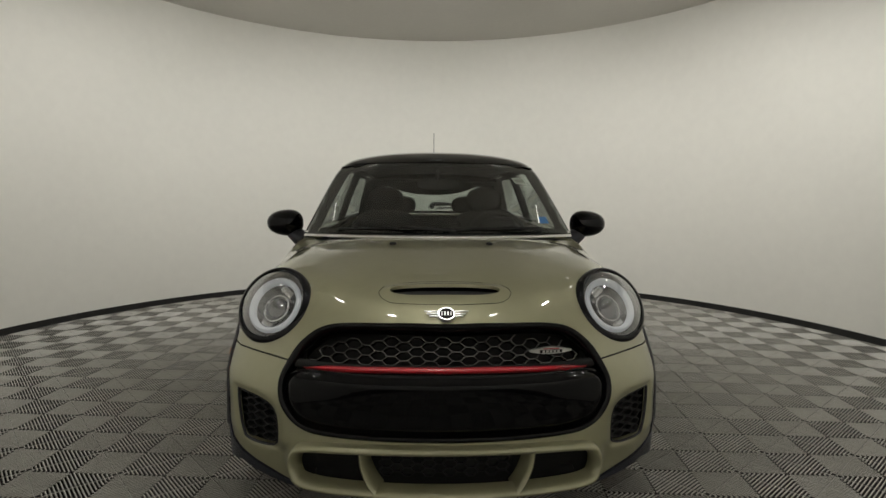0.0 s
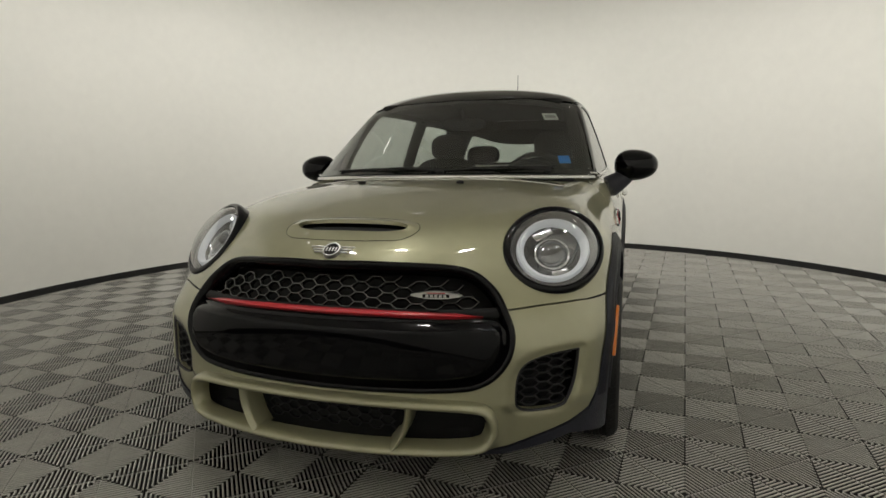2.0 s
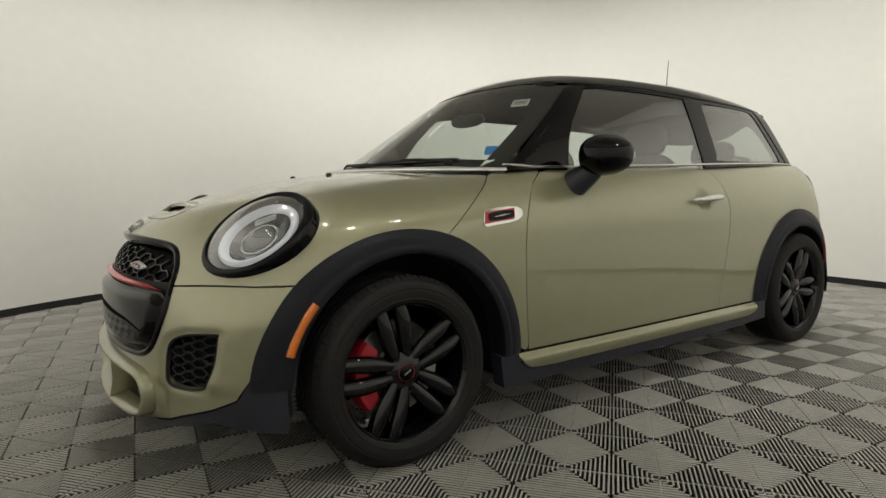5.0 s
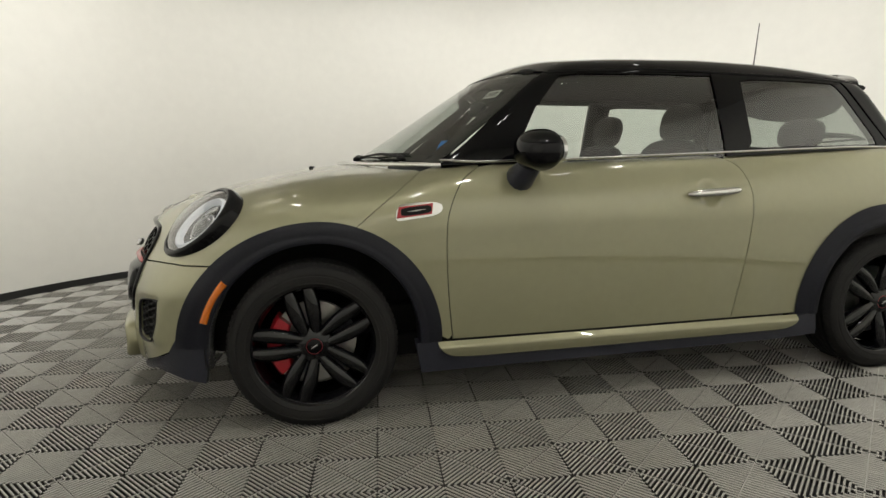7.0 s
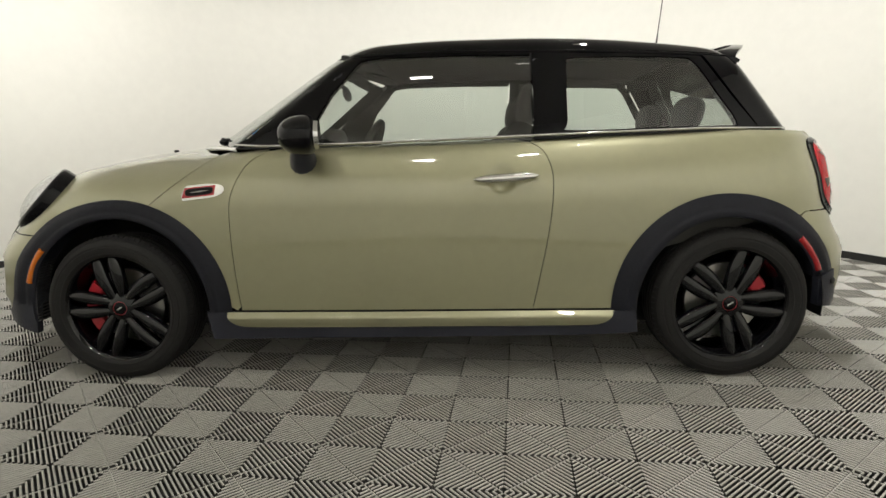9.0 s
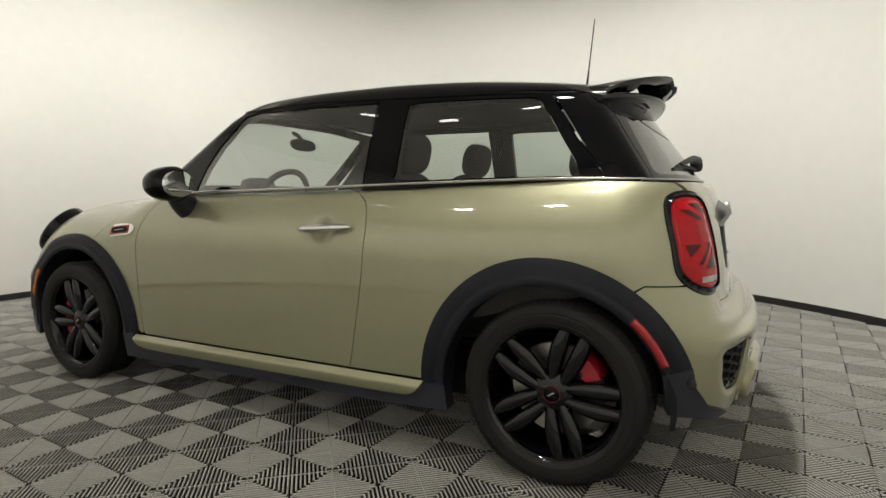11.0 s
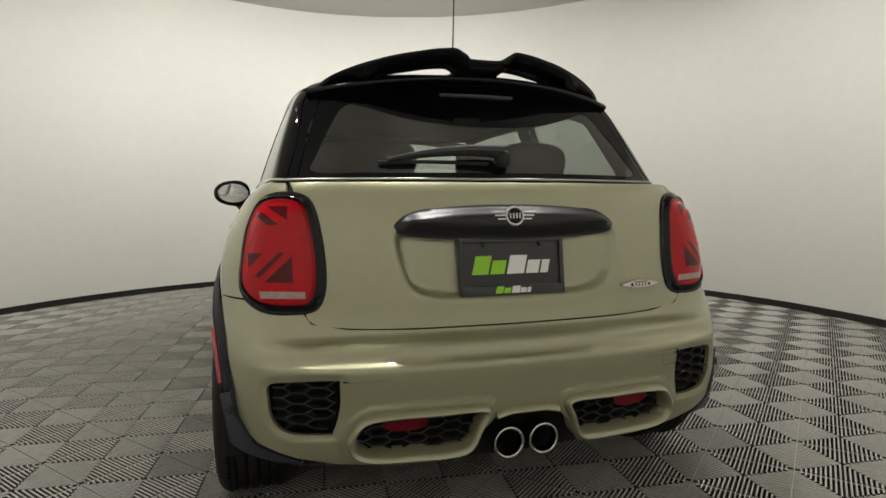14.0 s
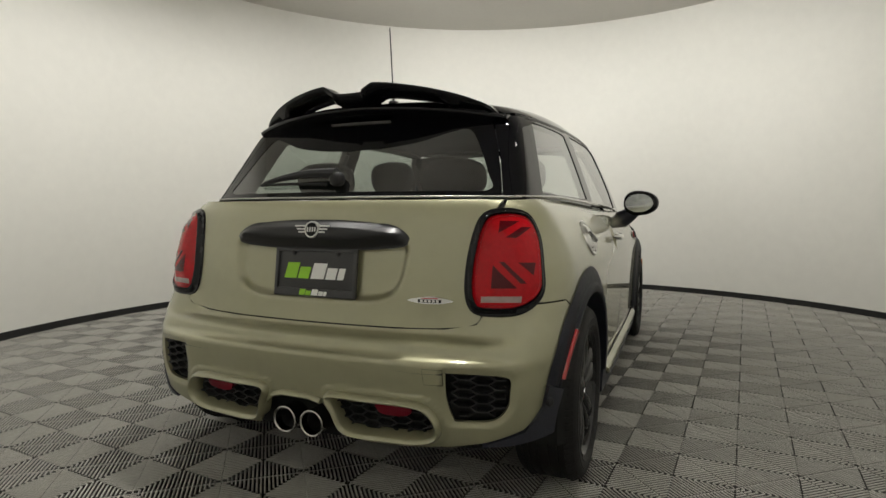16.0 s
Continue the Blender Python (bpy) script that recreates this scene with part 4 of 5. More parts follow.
# Wheel-arch flares: wide grained rings that stand proud of the body.
def flare(name, out, inn, a0, a1, flip, foot):
    n, m = 56, 15
    a, b = arch(*out, a0, a1, n), arch(*inn, a0, a1, n)
    verts, faces = [], []
    for i in range(n):
        for k in range(m):
            t = k / (m - 1)
            q = a[i] + (b[i] - a[i]) * t
            base = on(lower, SIDE, [a[i] + (b[i] - a[i]) * min(t, 0.3)])[0]
            verts.append((base[0] + 0.003 + 0.015 * math.sin(min(t / 0.6, 1) * math.pi / 2) + 0.007 * float(step(0.62, 0.74, t)) - 0.004 * float(step(0.9, 1.0, t)), q[0], q[1]))
        last = verts[-1]
        verts.append((last[0] - 0.02, *(b[i] + (b[i] - a[i]) * 0.03)))
        verts.append((last[0] - 0.09, *(b[i] + (b[i] - a[i]) * 0.0)))
    w = m + 2
    faces = [(i * w + k, i * w + k + 1, (i + 1) * w + k + 1, (i + 1) * w + k) for i in range(n - 1) for k in range(w - 1)]
    verts = np.array(verts)
    if flip:
        verts = verts * [-1, 1, 1]
    bm = bmesh.new()
    bv = [bm.verts.new(v) for v in verts]
    for q in faces:
        bm.faces.new([bv[k] for k in q])
    bmesh.ops.solidify(bm, geom=bm.faces[:], thickness=0.003)
    ob = part(name, bm, CLAD, car, "grained black plastic wheel-arch flare", 40)
    # Reflector bar let into the flare.
    lo, hi, mat, tag = foot
    c = [between(tuple(p), tuple(r), 0.78) for p, r in zip(arch(*out, lo, hi, 14), arch(*inn, lo, hi, 14))]
    base = np.array([(on(lower, SIDE, [between(tuple(p), tuple(r), 0.3)])[0][0] + 0.024, *v) for p, r, v in zip(arch(*out, lo, hi, 14), arch(*inn, lo, hi, 14), c)])
    base[:, 0] = np.polyval(np.polyfit(base[:, 2], base[:, 0], 1), base[:, 2])
    nn = np.tile([1.0, 0, 0], (14, 1))
    sweep("side_reflector", base, nn, 0.026, 0.006, mat, ob, tag, closed=False, flip=flip, sink=0.004)
    return ob


for s in (1, -1):
    flare("front_flare", FRONT_OUT, FRONT_IN, -2, 177, s < 0, (140, 163, AMBER, "amber side marker"))
    flare("rear_flare", REAR_OUT, REAR_IN, 18.5, 181, s < 0, (22, 46, REFLECT, "red side reflector"))

# ---- cabin: roof, glass, pillars ----
SCREEN_EDGE = np.concatenate([spline([(0.0, 0.968), (0.3, 0.965), (0.55, 0.958), (0.690, 0.948)], False), spline([(0.690, 0.948), (0.638, 1.12), (0.566, 1.300)], False)[1:], spline([(0.566, 1.300), (0.30, 1.336), (0.0, 1.345)], False)[1:-1]])
SCREEN_EDGE = np.concatenate([SCREEN_EDGE, [(0.0, 1.345)], SCREEN_EDGE[1:][::-1] * [-1, 1]])
screen = panel("windscreen", upper, FRONT, SCREEN_EDGE, SCREEN, car, "clear curved windscreen", fold=0.004, gap=0.03)
screen.visible_shadow = False
panel("dark_border", upper, FRONT, SCREEN_EDGE, GLOSS, screen, holes=[shrunk(SCREEN_EDGE, 0.032) * [0.938, 1]], lift=-0.003, fold=0, gap=0.03)
# Roof, black, from the windscreen to the rear window.
roof_x = np.linspace(-1, 1, 41)
front_line = np.stack([roof_x * 1.06, 0.798 + 0.184 * np.abs(roof_x) ** 3.0], -1)
back_line = np.stack([roof_x[::-1] * 1.04, 2.535 + 0 * roof_x], -1)
side_r = np.stack([np.full(30, 1.06), np.linspace(0.982, 2.535, 30)], -1)
side_r[:, 0] = 1.06 - 0.02 * np.linspace(0, 1, 30)
ROOF_EDGE = np.concatenate([front_line[:-1], side_r, back_line[1:-1], side_r[::-1] * [-1, 1]])
roof = panel("roof", upper, ROOF_WRAP, ROOF_EDGE, GLOSS, car, "gloss black roof", gap=0.03, fold=0.01, lift=0.002)
panel("headlining", upper, ROOF_WRAP, shrunk(ROOF_EDGE, 0.06), HEADLINER, roof, lift=-0.028, fold=0, gap=0.06)
for s in (1, -1):
    flip = s < 0
    lineL = np.stack([np.linspace(0.985, 2.50, 50), np.interp(np.linspace(0.985, 2.50, 50), [0.985, 1.4, 1.86, 2.2, 2.5], [1.312, 1.326, 1.312, 1.300, 1.283])], -1)
    p, n = along(upper, SIDE, lineL, 0.001)
    sweep("roof_gutter", p, n, 0.014, 0.005, PIANO, roof, closed=False, flip=flip)
    A_PILLAR = np.array([(0.500, 0.940), (0.612, 1.03), (0.712, 1.115), (0.935, 1.298), (0.985, 1.320), (1.03, 1.318), (1.015, 1.290), (0.90, 1.155), (0.845, 1.06), (0.80, 0.94)])
    panel("front_pillar", upper, SIDE, A_PILLAR, GLOSS, car, "gloss black windscreen pillar", flip=flip, gap=0.02, fold=0.03)
    DOOR_GLASS = np.array([(0.80, 0.94), (0.845, 1.06), (0.90, 1.155), (1.018, 1.290), (1.10, 1.300), (1.40, 1.302), (1.712, 1.297), (1.712, 0.95), (1.3, 0.94)])
    pane = panel("door_window", upper, SIDE, DOOR_GLASS, GLASS, car, "clear door window, closed", flip=flip, fold=0.003, gap=0.04, lift=-0.004)
    pane.visible_shadow = False
    top = np.concatenate([DOOR_GLASS[2:7], [(1.715, 1.325), (1.40, 1.330), (1.10, 1.328), (1.03, 1.318)]])
    panel("window_frame", upper, SIDE, top, GLOSS, car, flip=flip, gap=0.02, fold=0.02)
    QGLASS = spline([(1.862, 0.994), (2.15, 0.996), (2.48, 1.000), (2.532, 1.010), (2.46, 1.13), (2.376, 1.255), (2.31, 1.276), (2.0, 1.284), (1.876, 1.280), (1.858, 1.25), (1.856, 1.03)], n=4)
    B_AREA = np.array([(1.718, 0.955), (2.2, 0.972), (2.625, 0.980), (2.52, 1.12), (2.41, 1.283), (2.20, 1.303), (1.95, 1.316), (1.718, 1.322)])
    panel("rear_pillar", upper, SIDE, B_AREA, GLOSS, car, "gloss black pillar round the rear side window", holes=[QGLASS], flip=flip, gap=0.025, fold=0.03)
    pane = panel("rear_side_window", upper, SIDE, QGLASS, QUARTER_GLASS, car, "tinted rear side window", flip=flip, fold=0.002, gap=0.04, lift=-0.003)
    pane.visible_shadow = False
    C_AREA = np.array([(2.630, 0.974), (2.749, 0.974), (2.679, 1.09), (2.614, 1.185), (2.547, 1.275), (2.415, 1.285), (2.525, 1.12)])
    panel("tail_pillar", upper, SIDE, C_AREA, GLOSS, car, "gloss black tail pillar", flip=flip, gap=0.018, fold=0.02, lift=0.003)
    INNER = np.array([(0.576, 0.960), (0.645, 0.960), (0.655, 0.985), (0.618, 1.10), (0.560, 1.235), (0.530, 1.272), (0.470, 1.285), (0.486, 1.262), (0.536, 1.13), (0.574, 0.990)])
    panel("window_corner", upper, REAR, INNER, GLOSS, car, "gloss black pillar beside the rear window", flip=flip, gap=0.016, fold=0.02, lift=0.001)
    # Bright strip along the foot of the windows.
    y = np.linspace(0.50, 2.735, 90)
    p = on(upper, SIDE, np.stack([y, CREST(y) + 0.004 - 0.010 * step(2.35, 2.72, y)], -1))
    p[:, 0] += 0.004
    nn = np.tile([0.9, 0, 0.44], (90, 1))
    sweep("belt_strip", p, nn, 0.011, 0.005, CHROME, car, "thin bright strip under the windows", closed=False, flip=flip)
# Bright strip in front of the windscreen.
x = np.linspace(-0.693, 0.693, 80)
p = np.stack([x, 0.138 + 0.77 * x**2, 0.958 - 0.03 * x**2], -1)
p[:, 2] = np.maximum(p[:, 2], on(lower, ABOVE, np.stack([x, p[:, 1]], -1))[:, 2] + 0.003)
sweep("screen_strip", p, np.tile([0, -0.5, 0.86], (80, 1)), 0.020, 0.006, CHROME, car, "bright strip along the windscreen's foot", closed=False)
# Rear window with its printed dark border.
BACK = np.concatenate([spline([(0.0, 0.985), (0.40, 0.985), (0.575, 0.985)], False), spline([(0.575, 0.985), (0.535, 1.13), (0.485, 1.262)], False)[1:], spline([(0.485, 1.262), (0.25, 1.30), (0.0, 1.31)], False)[1:]])
BACK = np.concatenate([BACK, BACK[1:-1][::-1] * [-1, 1]])
rear_screen = panel("rear_window", upper, REAR, BACK, REAR_GLASS, car, "tinted rear window", fold=0.003, gap=0.03)
rear_screen.visible_shadow = False
CLEAR = spline(mirrored([(0, 1.004), (0.40, 1.004), (0.53, 1.008), (0.515, 1.06), (0.455, 1.175), (0.415, 1.222), (0.36, 1.212), (0.25, 1.175), (0.12, 1.155), (0, 1.15)]), n=5)
panel("dark_border", upper, REAR, BACK, GLOSS, rear_screen, holes=[CLEAR], lift=0.0015, fold=0, gap=0.025)
x = np.linspace(-0.630, 0.630, 60)
p = on(upper, REAR, np.stack([x, np.full(60, 0.984)], -1)) + [0, 0.006, 0]
sweep("tail_strip", p, np.tile([0, 0.85, 0.5], (60, 1)), 0.012, 0.004, STEEL, car, "thin bright strip under the rear window", closed=False)

# ---- lamps, mirrors, wheels, spoiler, badges ----
def ring_loft(name, rings, mat, parent, label="", flip=False, n=64, close=False):
    """Surface through rings of the headlamp's plane, each (scale, lift, shift along B)."""
    verts, faces = [], []
    for k, lift, *rest in rings:
        verts += list(lamp_ring(k, lift, n) + np.array(LAMP_B) * (rest[0] if rest else 0))
    for r in range(len(rings) - 1):
        for i in range(n):
            j = (i + 1) % n
            faces.append((r * n + i, r * n + j, (r + 1) * n + j, (r + 1) * n + i))
    if close:
        faces.append(tuple((len(rings) - 1) * n + i for i in range(n)))
    verts = np.array(verts)
    if flip:
        verts = verts * [-1, 1, 1]
    bm = bmesh.new()
    bv = [bm.verts.new(v) for v in verts]
    for q in faces:
        bm.faces.new([bv[k] for k in q])
    return part(name, bm, mat, parent, label, 40)


for s in (1, -1):
    flip = s < 0
    lampo = ring_loft("headlamp", [(0.985, -0.12), (0.99, -0.014), (0.975, -0.004), (0.945, 0.003), (0.90, 0.007), (0.86, 0.006), (0.84, 0.0), (0.835, -0.012)], GLOSS, car, "round headlamp with gloss black bezel and lit white ring", flip)
    ring_loft("inner_bezel", [(0.838, -0.008), (0.80, -0.016), (0.74, -0.020), (0.71, -0.018)], SMOKE, lampo, "dark grey inner bezel", flip)
    ring_loft("light_ring", [(0.715, -0.022), (0.70, -0.010), (0.66, -0.005), (0.60, -0.010), (0.565, -0.018), (0.555, -0.032)], DRL, lampo, "white ring-shaped running light", flip)
    ring_loft("reflector_bowl", [(0.56, -0.026), (0.50, -0.045), (0.38, -0.062), (0.02, -0.068)], GREY_LENS, lampo, "smoky grey reflector", flip, close=True)
    m = Matrix(((LAMP_A.x, LAMP_B.x, LAMP_N.x, 0), (LAMP_A.y, LAMP_B.y, LAMP_N.y, 0), (LAMP_A.z, LAMP_B.z, LAMP_N.z, 0), (0, 0, 0, 1)))
    at = Matrix.Translation(LAMP_C) @ m
    if flip:
        at = Matrix.Diagonal((-1, 1, 1, 1)) @ at
    blob("projector_lens", (0.105, 0.085, 0.06), at @ pose(-0.005, -0.005, -0.038), GREY_LENS, lampo, "glass projector lens", power=2.2)
    lens_rim = np.array([at @ Vector((-0.005 + 0.060 * math.cos(a), -0.005 + 0.049 * math.sin(a), -0.030)) for a in np.linspace(0, 2 * math.pi, 40, endpoint=False)])
    tube("projector_ring", lens_rim, 0.004, SILVER, lampo, sides=6, closed=True)
    box("upper_module", (0.075, 0.026, 0.022), at @ pose(0.022, 0.062, -0.036, 0, 0, -8), SILVER, lampo, "small bright upper light module", bevel=0.005)
    box("lower_module", (0.06, 0.020, 0.018), at @ pose(-0.03, -0.066, -0.040, 0, 0, -20), SILVER, lampo, bevel=0.005)
    cover = ring_loft("lamp_cover", [(0.85, 0.003), (0.74, 0.017), (0.57, 0.031), (0.38, 0.040), (0.20, 0.045), (0.03, 0.047)], LENS, lampo, "clear lamp cover", flip, close=True)
    cover.visible_shadow = False

    # Tail lamp: black surround, red lens with a dark flag pattern, clear strip.
    tail_flat = flat_on(TAIL_WRAP, lower, (REAR, TAIL_LAMP))
    red_flat = flat_on(TAIL_WRAP, lower, (REAR, TAIL_RED))
    tail = panel("tail_lamp", lower, TAIL_WRAP, shrunk(tail_flat, -0.004), GLOSS, car, "red tail lamp in a black surround", holes=[shrunk(red_flat, 0.004)], gap=0.012, flip=flip, fold=0.03, shape=lambda q: 0.004 + 0.014 * step(0.0, 0.02, gap_to(q, tail_flat)))
    bulge = lambda q: -0.002 + 0.028 * step(-0.05, 0.085, np.where(inside(q, red_flat), gap_to(q, red_flat), 0))
    panel("red_lens", lower, TAIL_WRAP, red_flat, LAMP_RED, tail, "glossy red lens", gap=0.011, flip=flip, shape=bulge, fold=0.02)
    p, n = along(lower, TAIL_WRAP, dense(shrunk(red_flat, 0.013), 0.012), 0.0115)
    sweep("light_guide", p, n, 0.004, 0.002, LAMP_BRIGHT, tail, "bright red light guide", flip=flip, sides=6, sink=0.003)
    marks = [[(0.36, 0.93), (0.62, 0.94), (0.62, 0.80)], [(0.20, 0.86), (0.33, 0.86), (0.52, 0.75), (0.38, 0.74)], [(0.08, 0.48), (0.32, 0.48), (0.10, 0.34)], [(0.66, 0.46), (0.66, 0.20), (0.30, 0.20)], [(0.50, 0.49), (0.57, 0.49), (0.26, 0.25), (0.18, 0.25)]]
    for n, mk in enumerate(marks + [[(0.22, 0.115), (0.80, 0.115), (0.80, 0.05), (0.22, 0.05)]]):
        spots = flat_on(TAIL_WRAP, lower, (REAR, [(0.716 - 0.186 * u, 0.655 + 0.265 * v) for u, v in mk]))
        panel("clear_strip" if n == 5 else "dark_wedge", lower, TAIL_WRAP, spots, LAMP_CLEAR if n == 5 else LAMP_DARK, tail, gap=0.011, flip=flip, shape=lambda q: bulge(q) + 0.0012, fold=0, trim=0.0)

    # Door mirror on its stalk.
    def egg(v):
        return Vector((v.x, v.y * (0.46 if v.y > 0 else 1.0), v.z * (1 - 0.12 * v.x / 0.1 * s)))
    head = blob("door_mirror", (0.205, 0.205, 0.150), pose(0.872 * s, 0.845, 0.988, 0, 0, 10 * s), GLOSS, car, "gloss black round door mirror", power=2.3, bend=egg)
    bm = bmesh.new()
    rows = [[bm.verts.new(pose(0.872 * s, 0.845, 0.988, 0, 0, 10 * s) @ Vector((0.084 * k * math.cos(a), 0.0475 + h, 0.056 * k * math.sin(a)))) for a in np.linspace(0, 2 * math.pi, 32, endpoint=False)] for k, h in ((1.0, -0.012), (0.98, 0.004), (0.3, 0.006))]
    for a, b in zip(rows, rows[1:]):
        for i in range(32):
            bm.faces.new((a[i], a[(i + 1) % 32], b[(i + 1) % 32], b[i]))
    bm.faces.new(rows[-1])
    part("mirror_glass", bm, MIRROR, head, "mirror glass")
    stalk = np.array([(0.752 * s, 0.80, 0.885), (0.785 * s, 0.805, 0.905), (0.82 * s, 0.815, 0.930), (0.85 * s, 0.825, 0.955)])
    tube("stalk", spline(stalk, False, 4), 0.03, CLAD, head, "black plastic stalk", sides=14, radii=np.linspace(0.056, 0.034, 13))

    # Side scuttle badge behind the front wing: bright frame, red inset, dark bar.
    def slant(spots):
        return np.array([(y, z + 0.10 * (y - 0.39)) for y, z in spots])
    frame_line = slant(spline([(0.315, 0.752), (0.37, 0.748), (0.45, 0.750), (0.485, 0.765), (0.482, 0.790), (0.44, 0.803), (0.37, 0.806), (0.325, 0.800)], n=5))
    badge = panel("side_badge", lower, SIDE, frame_line, CHROME, car, "bright side badge with red inset", flip=flip, lift=0.006, gap=0.012, fold=0.012)
    panel("red_inset", lower, SIDE, slant([(0.316, 0.757), (0.446, 0.757), (0.452, 0.797), (0.327, 0.797)]), RED, badge, flip=flip, lift=0.009, gap=0.012, fold=0.004)
    panel("dark_bar", lower, SIDE, slant(spline([(0.331, 0.777), (0.345, 0.763), (0.433, 0.763), (0.445, 0.777), (0.433, 0.791), (0.345, 0.791)], n=4)), VOID, badge, flip=flip, lift=0.012, gap=0.012, fold=0.004)
    panel("bright_bar", lower, SIDE, slant([(0.352, 0.776), (0.39, 0.773), (0.428, 0.777), (0.39, 0.781)]), STEEL, badge, flip=flip, lift=0.015, gap=0.012, fold=0.004)


# ---- wheels ----
def wheel(x, y, out, front, angle):
    """A wheel at (x, y); out is 1 or -1, the side it faces. Local x points outwards."""
    m = pose(x, y, 0.301, 0, 0, 0 if out > 0 else 180)
    rim = lathe("wheel", [(0.203, -0.098), (0.221, -0.096), (0.197, -0.070), (0.194, 0.02), (0.205, 0.060), (0.212, 0.080), (0.219, 0.092), (0.228, 0.100), (0.2305, 0.097), (0.227, 0.090), (0.213, 0.083)], RIM, car, "gloss black five twin-spoke alloy wheel", 64)
    rim.matrix_world = m
    groove = []
    for c in (-0.046, -0.016, 0.016, 0.046):
        groove += [(0.301, c - 0.006), (0.294, c - 0.004), (0.294, c + 0.004), (0.301, c + 0.006)]
    tyre = lathe("tyre", [(0.215, -0.092), (0.229, -0.101), (0.255, -0.106), (0.279, -0.102), (0.293, -0.091), (0.299, -0.076)] + groove + [(0.299, 0.076), (0.293, 0.090), (0.287, 0.096), (0.279, 0.1015), (0.268, 0.1045), (0.2665, 0.1035), (0.262, 0.1035), (0.2605, 0.1055), (0.246, 0.1055), (0.238, 0.1035), (0.235, 0.105), (0.229, 0.101), (0.221, 0.095)], RUBBER, rim, "black low-profile tyre", 96)
    # Shoulder blocks of the tread, parted by thin sipes.
    bm = bmesh.new()
    for k in range(84):
        for side in (-1, 1):
            a = 2 * math.pi * (k + 0.25 * side) / 84
            add_box(bm, (0.030, 0.0165, 0.005), Matrix.Rotation(a, 4, "X") @ pose(0.0800 * side, 0, 0.2958, 0, 30 * side, 0))
    tagged(part("tread", bm, RUBBER, rim), kind="stuff")
    for k in range(5):
        for side in (-1, 1):
            bm = bmesh.new()
            rings = []
            for t in np.linspace(0, 1, 9):
                r = 0.034 + 0.178 * t
                off = side * (0.018 + 0.017 * math.sin(t * math.pi * 0.58))
                w = 0.035 + 0.021 * math.sin(t * math.pi * 0.80)
                face = 0.070 + 0.018 * math.sin(t * math.pi * 0.75) - 0.002 * t
                ring = []
                for dx, dw in ((-0.036, -0.40), (-0.018, -0.5), (-0.007, -0.44), (0.001, -0.26), (0.005, 0.0), (0.001, 0.26), (-0.007, 0.44), (-0.018, 0.5), (-0.036, 0.40)):
                    ring.append(bm.verts.new((face + dx, off + dw * w, r)))
                rings.append(ring)
            for a, b in zip(rings, rings[1:]):
                for i in range(9):
                    bm.faces.new((a[i], a[(i + 1) % 9], b[(i + 1) % 9], b[i]))
            bm.faces.new(rings[0])
            bm.faces.new(rings[-1][::-1])
            bm.transform(Matrix.Rotation(radians(angle + 72 * k), 4, "X"))
            part("spoke", bm, RIM, rim, angle=70)
        bolt = lathe("bolt", [(0.0, 0.071), (0.008, 0.071), (0.010, 0.067), (0.010, 0.05)], STEEL, rim, steps=6, matrix=Matrix.Rotation(radians(angle + 36 + 72 * k), 4, "X") @ pose(0, 0, 0.050))
        lathe("bolt_well", [(0.013, 0.060), (0.016, 0.074), (0.019, 0.076), (0.022, 0.070), (0.022, 0.04)], RIM, rim, steps=16, matrix=Matrix.Rotation(radians(angle + 36 + 72 * k), 4, "X") @ pose(0, 0, 0.050))
    lathe("hub", [(0.030, 0.082), (0.045, 0.078), (0.066, 0.066), (0.070, 0.045), (0.060, 0.02)], RIM, rim, steps=40)
    cap = lathe("centre_cap", [(0.0, 0.084), (0.022, 0.083), (0.027, 0.080), (0.029, 0.074)], PIANO, rim, "black cap with a red rim", steps=32)
    lathe("cap_ring", [(0.0275, 0.0808), (0.0285, 0.0808), (0.0292, 0.0785), (0.029, 0.074)], RED, rim, steps=32)
    box("cap_bar", (0.002, 0.026, 0.006), pose(0.0845, 0, 0, 30, 0, 0), SILVER, rim, bevel=0.0008)
    lathe("brake_disc", [(0.07, 0.028), (0.075, 0.012), (0.152, 0.012), (0.154, 0.0), (0.152, -0.012), (0.07, -0.012)], STEEL, rim, "grey steel brake disc", steps=56)
    # Caliper: a bowed red casting over the disc.
    bm = bmesh.new()
    mid, span = (90, 42) if front else (-52, 16)
    rows = []
    for t in np.linspace(-1, 1, 13):
        a = radians(mid + span * t)
        fat = 1 - 0.25 * abs(t) ** 3 - (0.25 if abs(t) < 0.2 else 0)
        row = []
        for hx, r in ((-0.03, 0.168), (0.036, 0.168), (0.050, 0.158), (0.052, 0.150 - 0.045 * fat), (0.044, 0.142 - 0.045 * fat), (-0.03, 0.10)):
            row.append(bm.verts.new((hx, -r * math.sin(a), r * math.cos(a))))
        rows.append(row)
    for a, b in zip(rows, rows[1:]):
        for i in range(6):
            bm.faces.new((a[i], a[(i + 1) % 6], b[(i + 1) % 6], b[i]))
    bm.faces.new(rows[0])
    bm.faces.new(rows[-1][::-1])
    if out < 0:
        bm.transform(Matrix.Diagonal((1, -1, 1, 1)))
    part("brake_caliper", bm, CALIPER, rim, "red brake caliper", 40)
    for ob in rim.children:
        ob.matrix_parent_inverse = Matrix.Identity(4)
    return rim


wheel(0.722, 0.006, 1, True, 13)
wheel(-0.722, 0.006, -1, True, 20)
wheel(0.718, 2.488, 1, False, -20)
wheel(-0.718, 2.488, -1, False, 5)

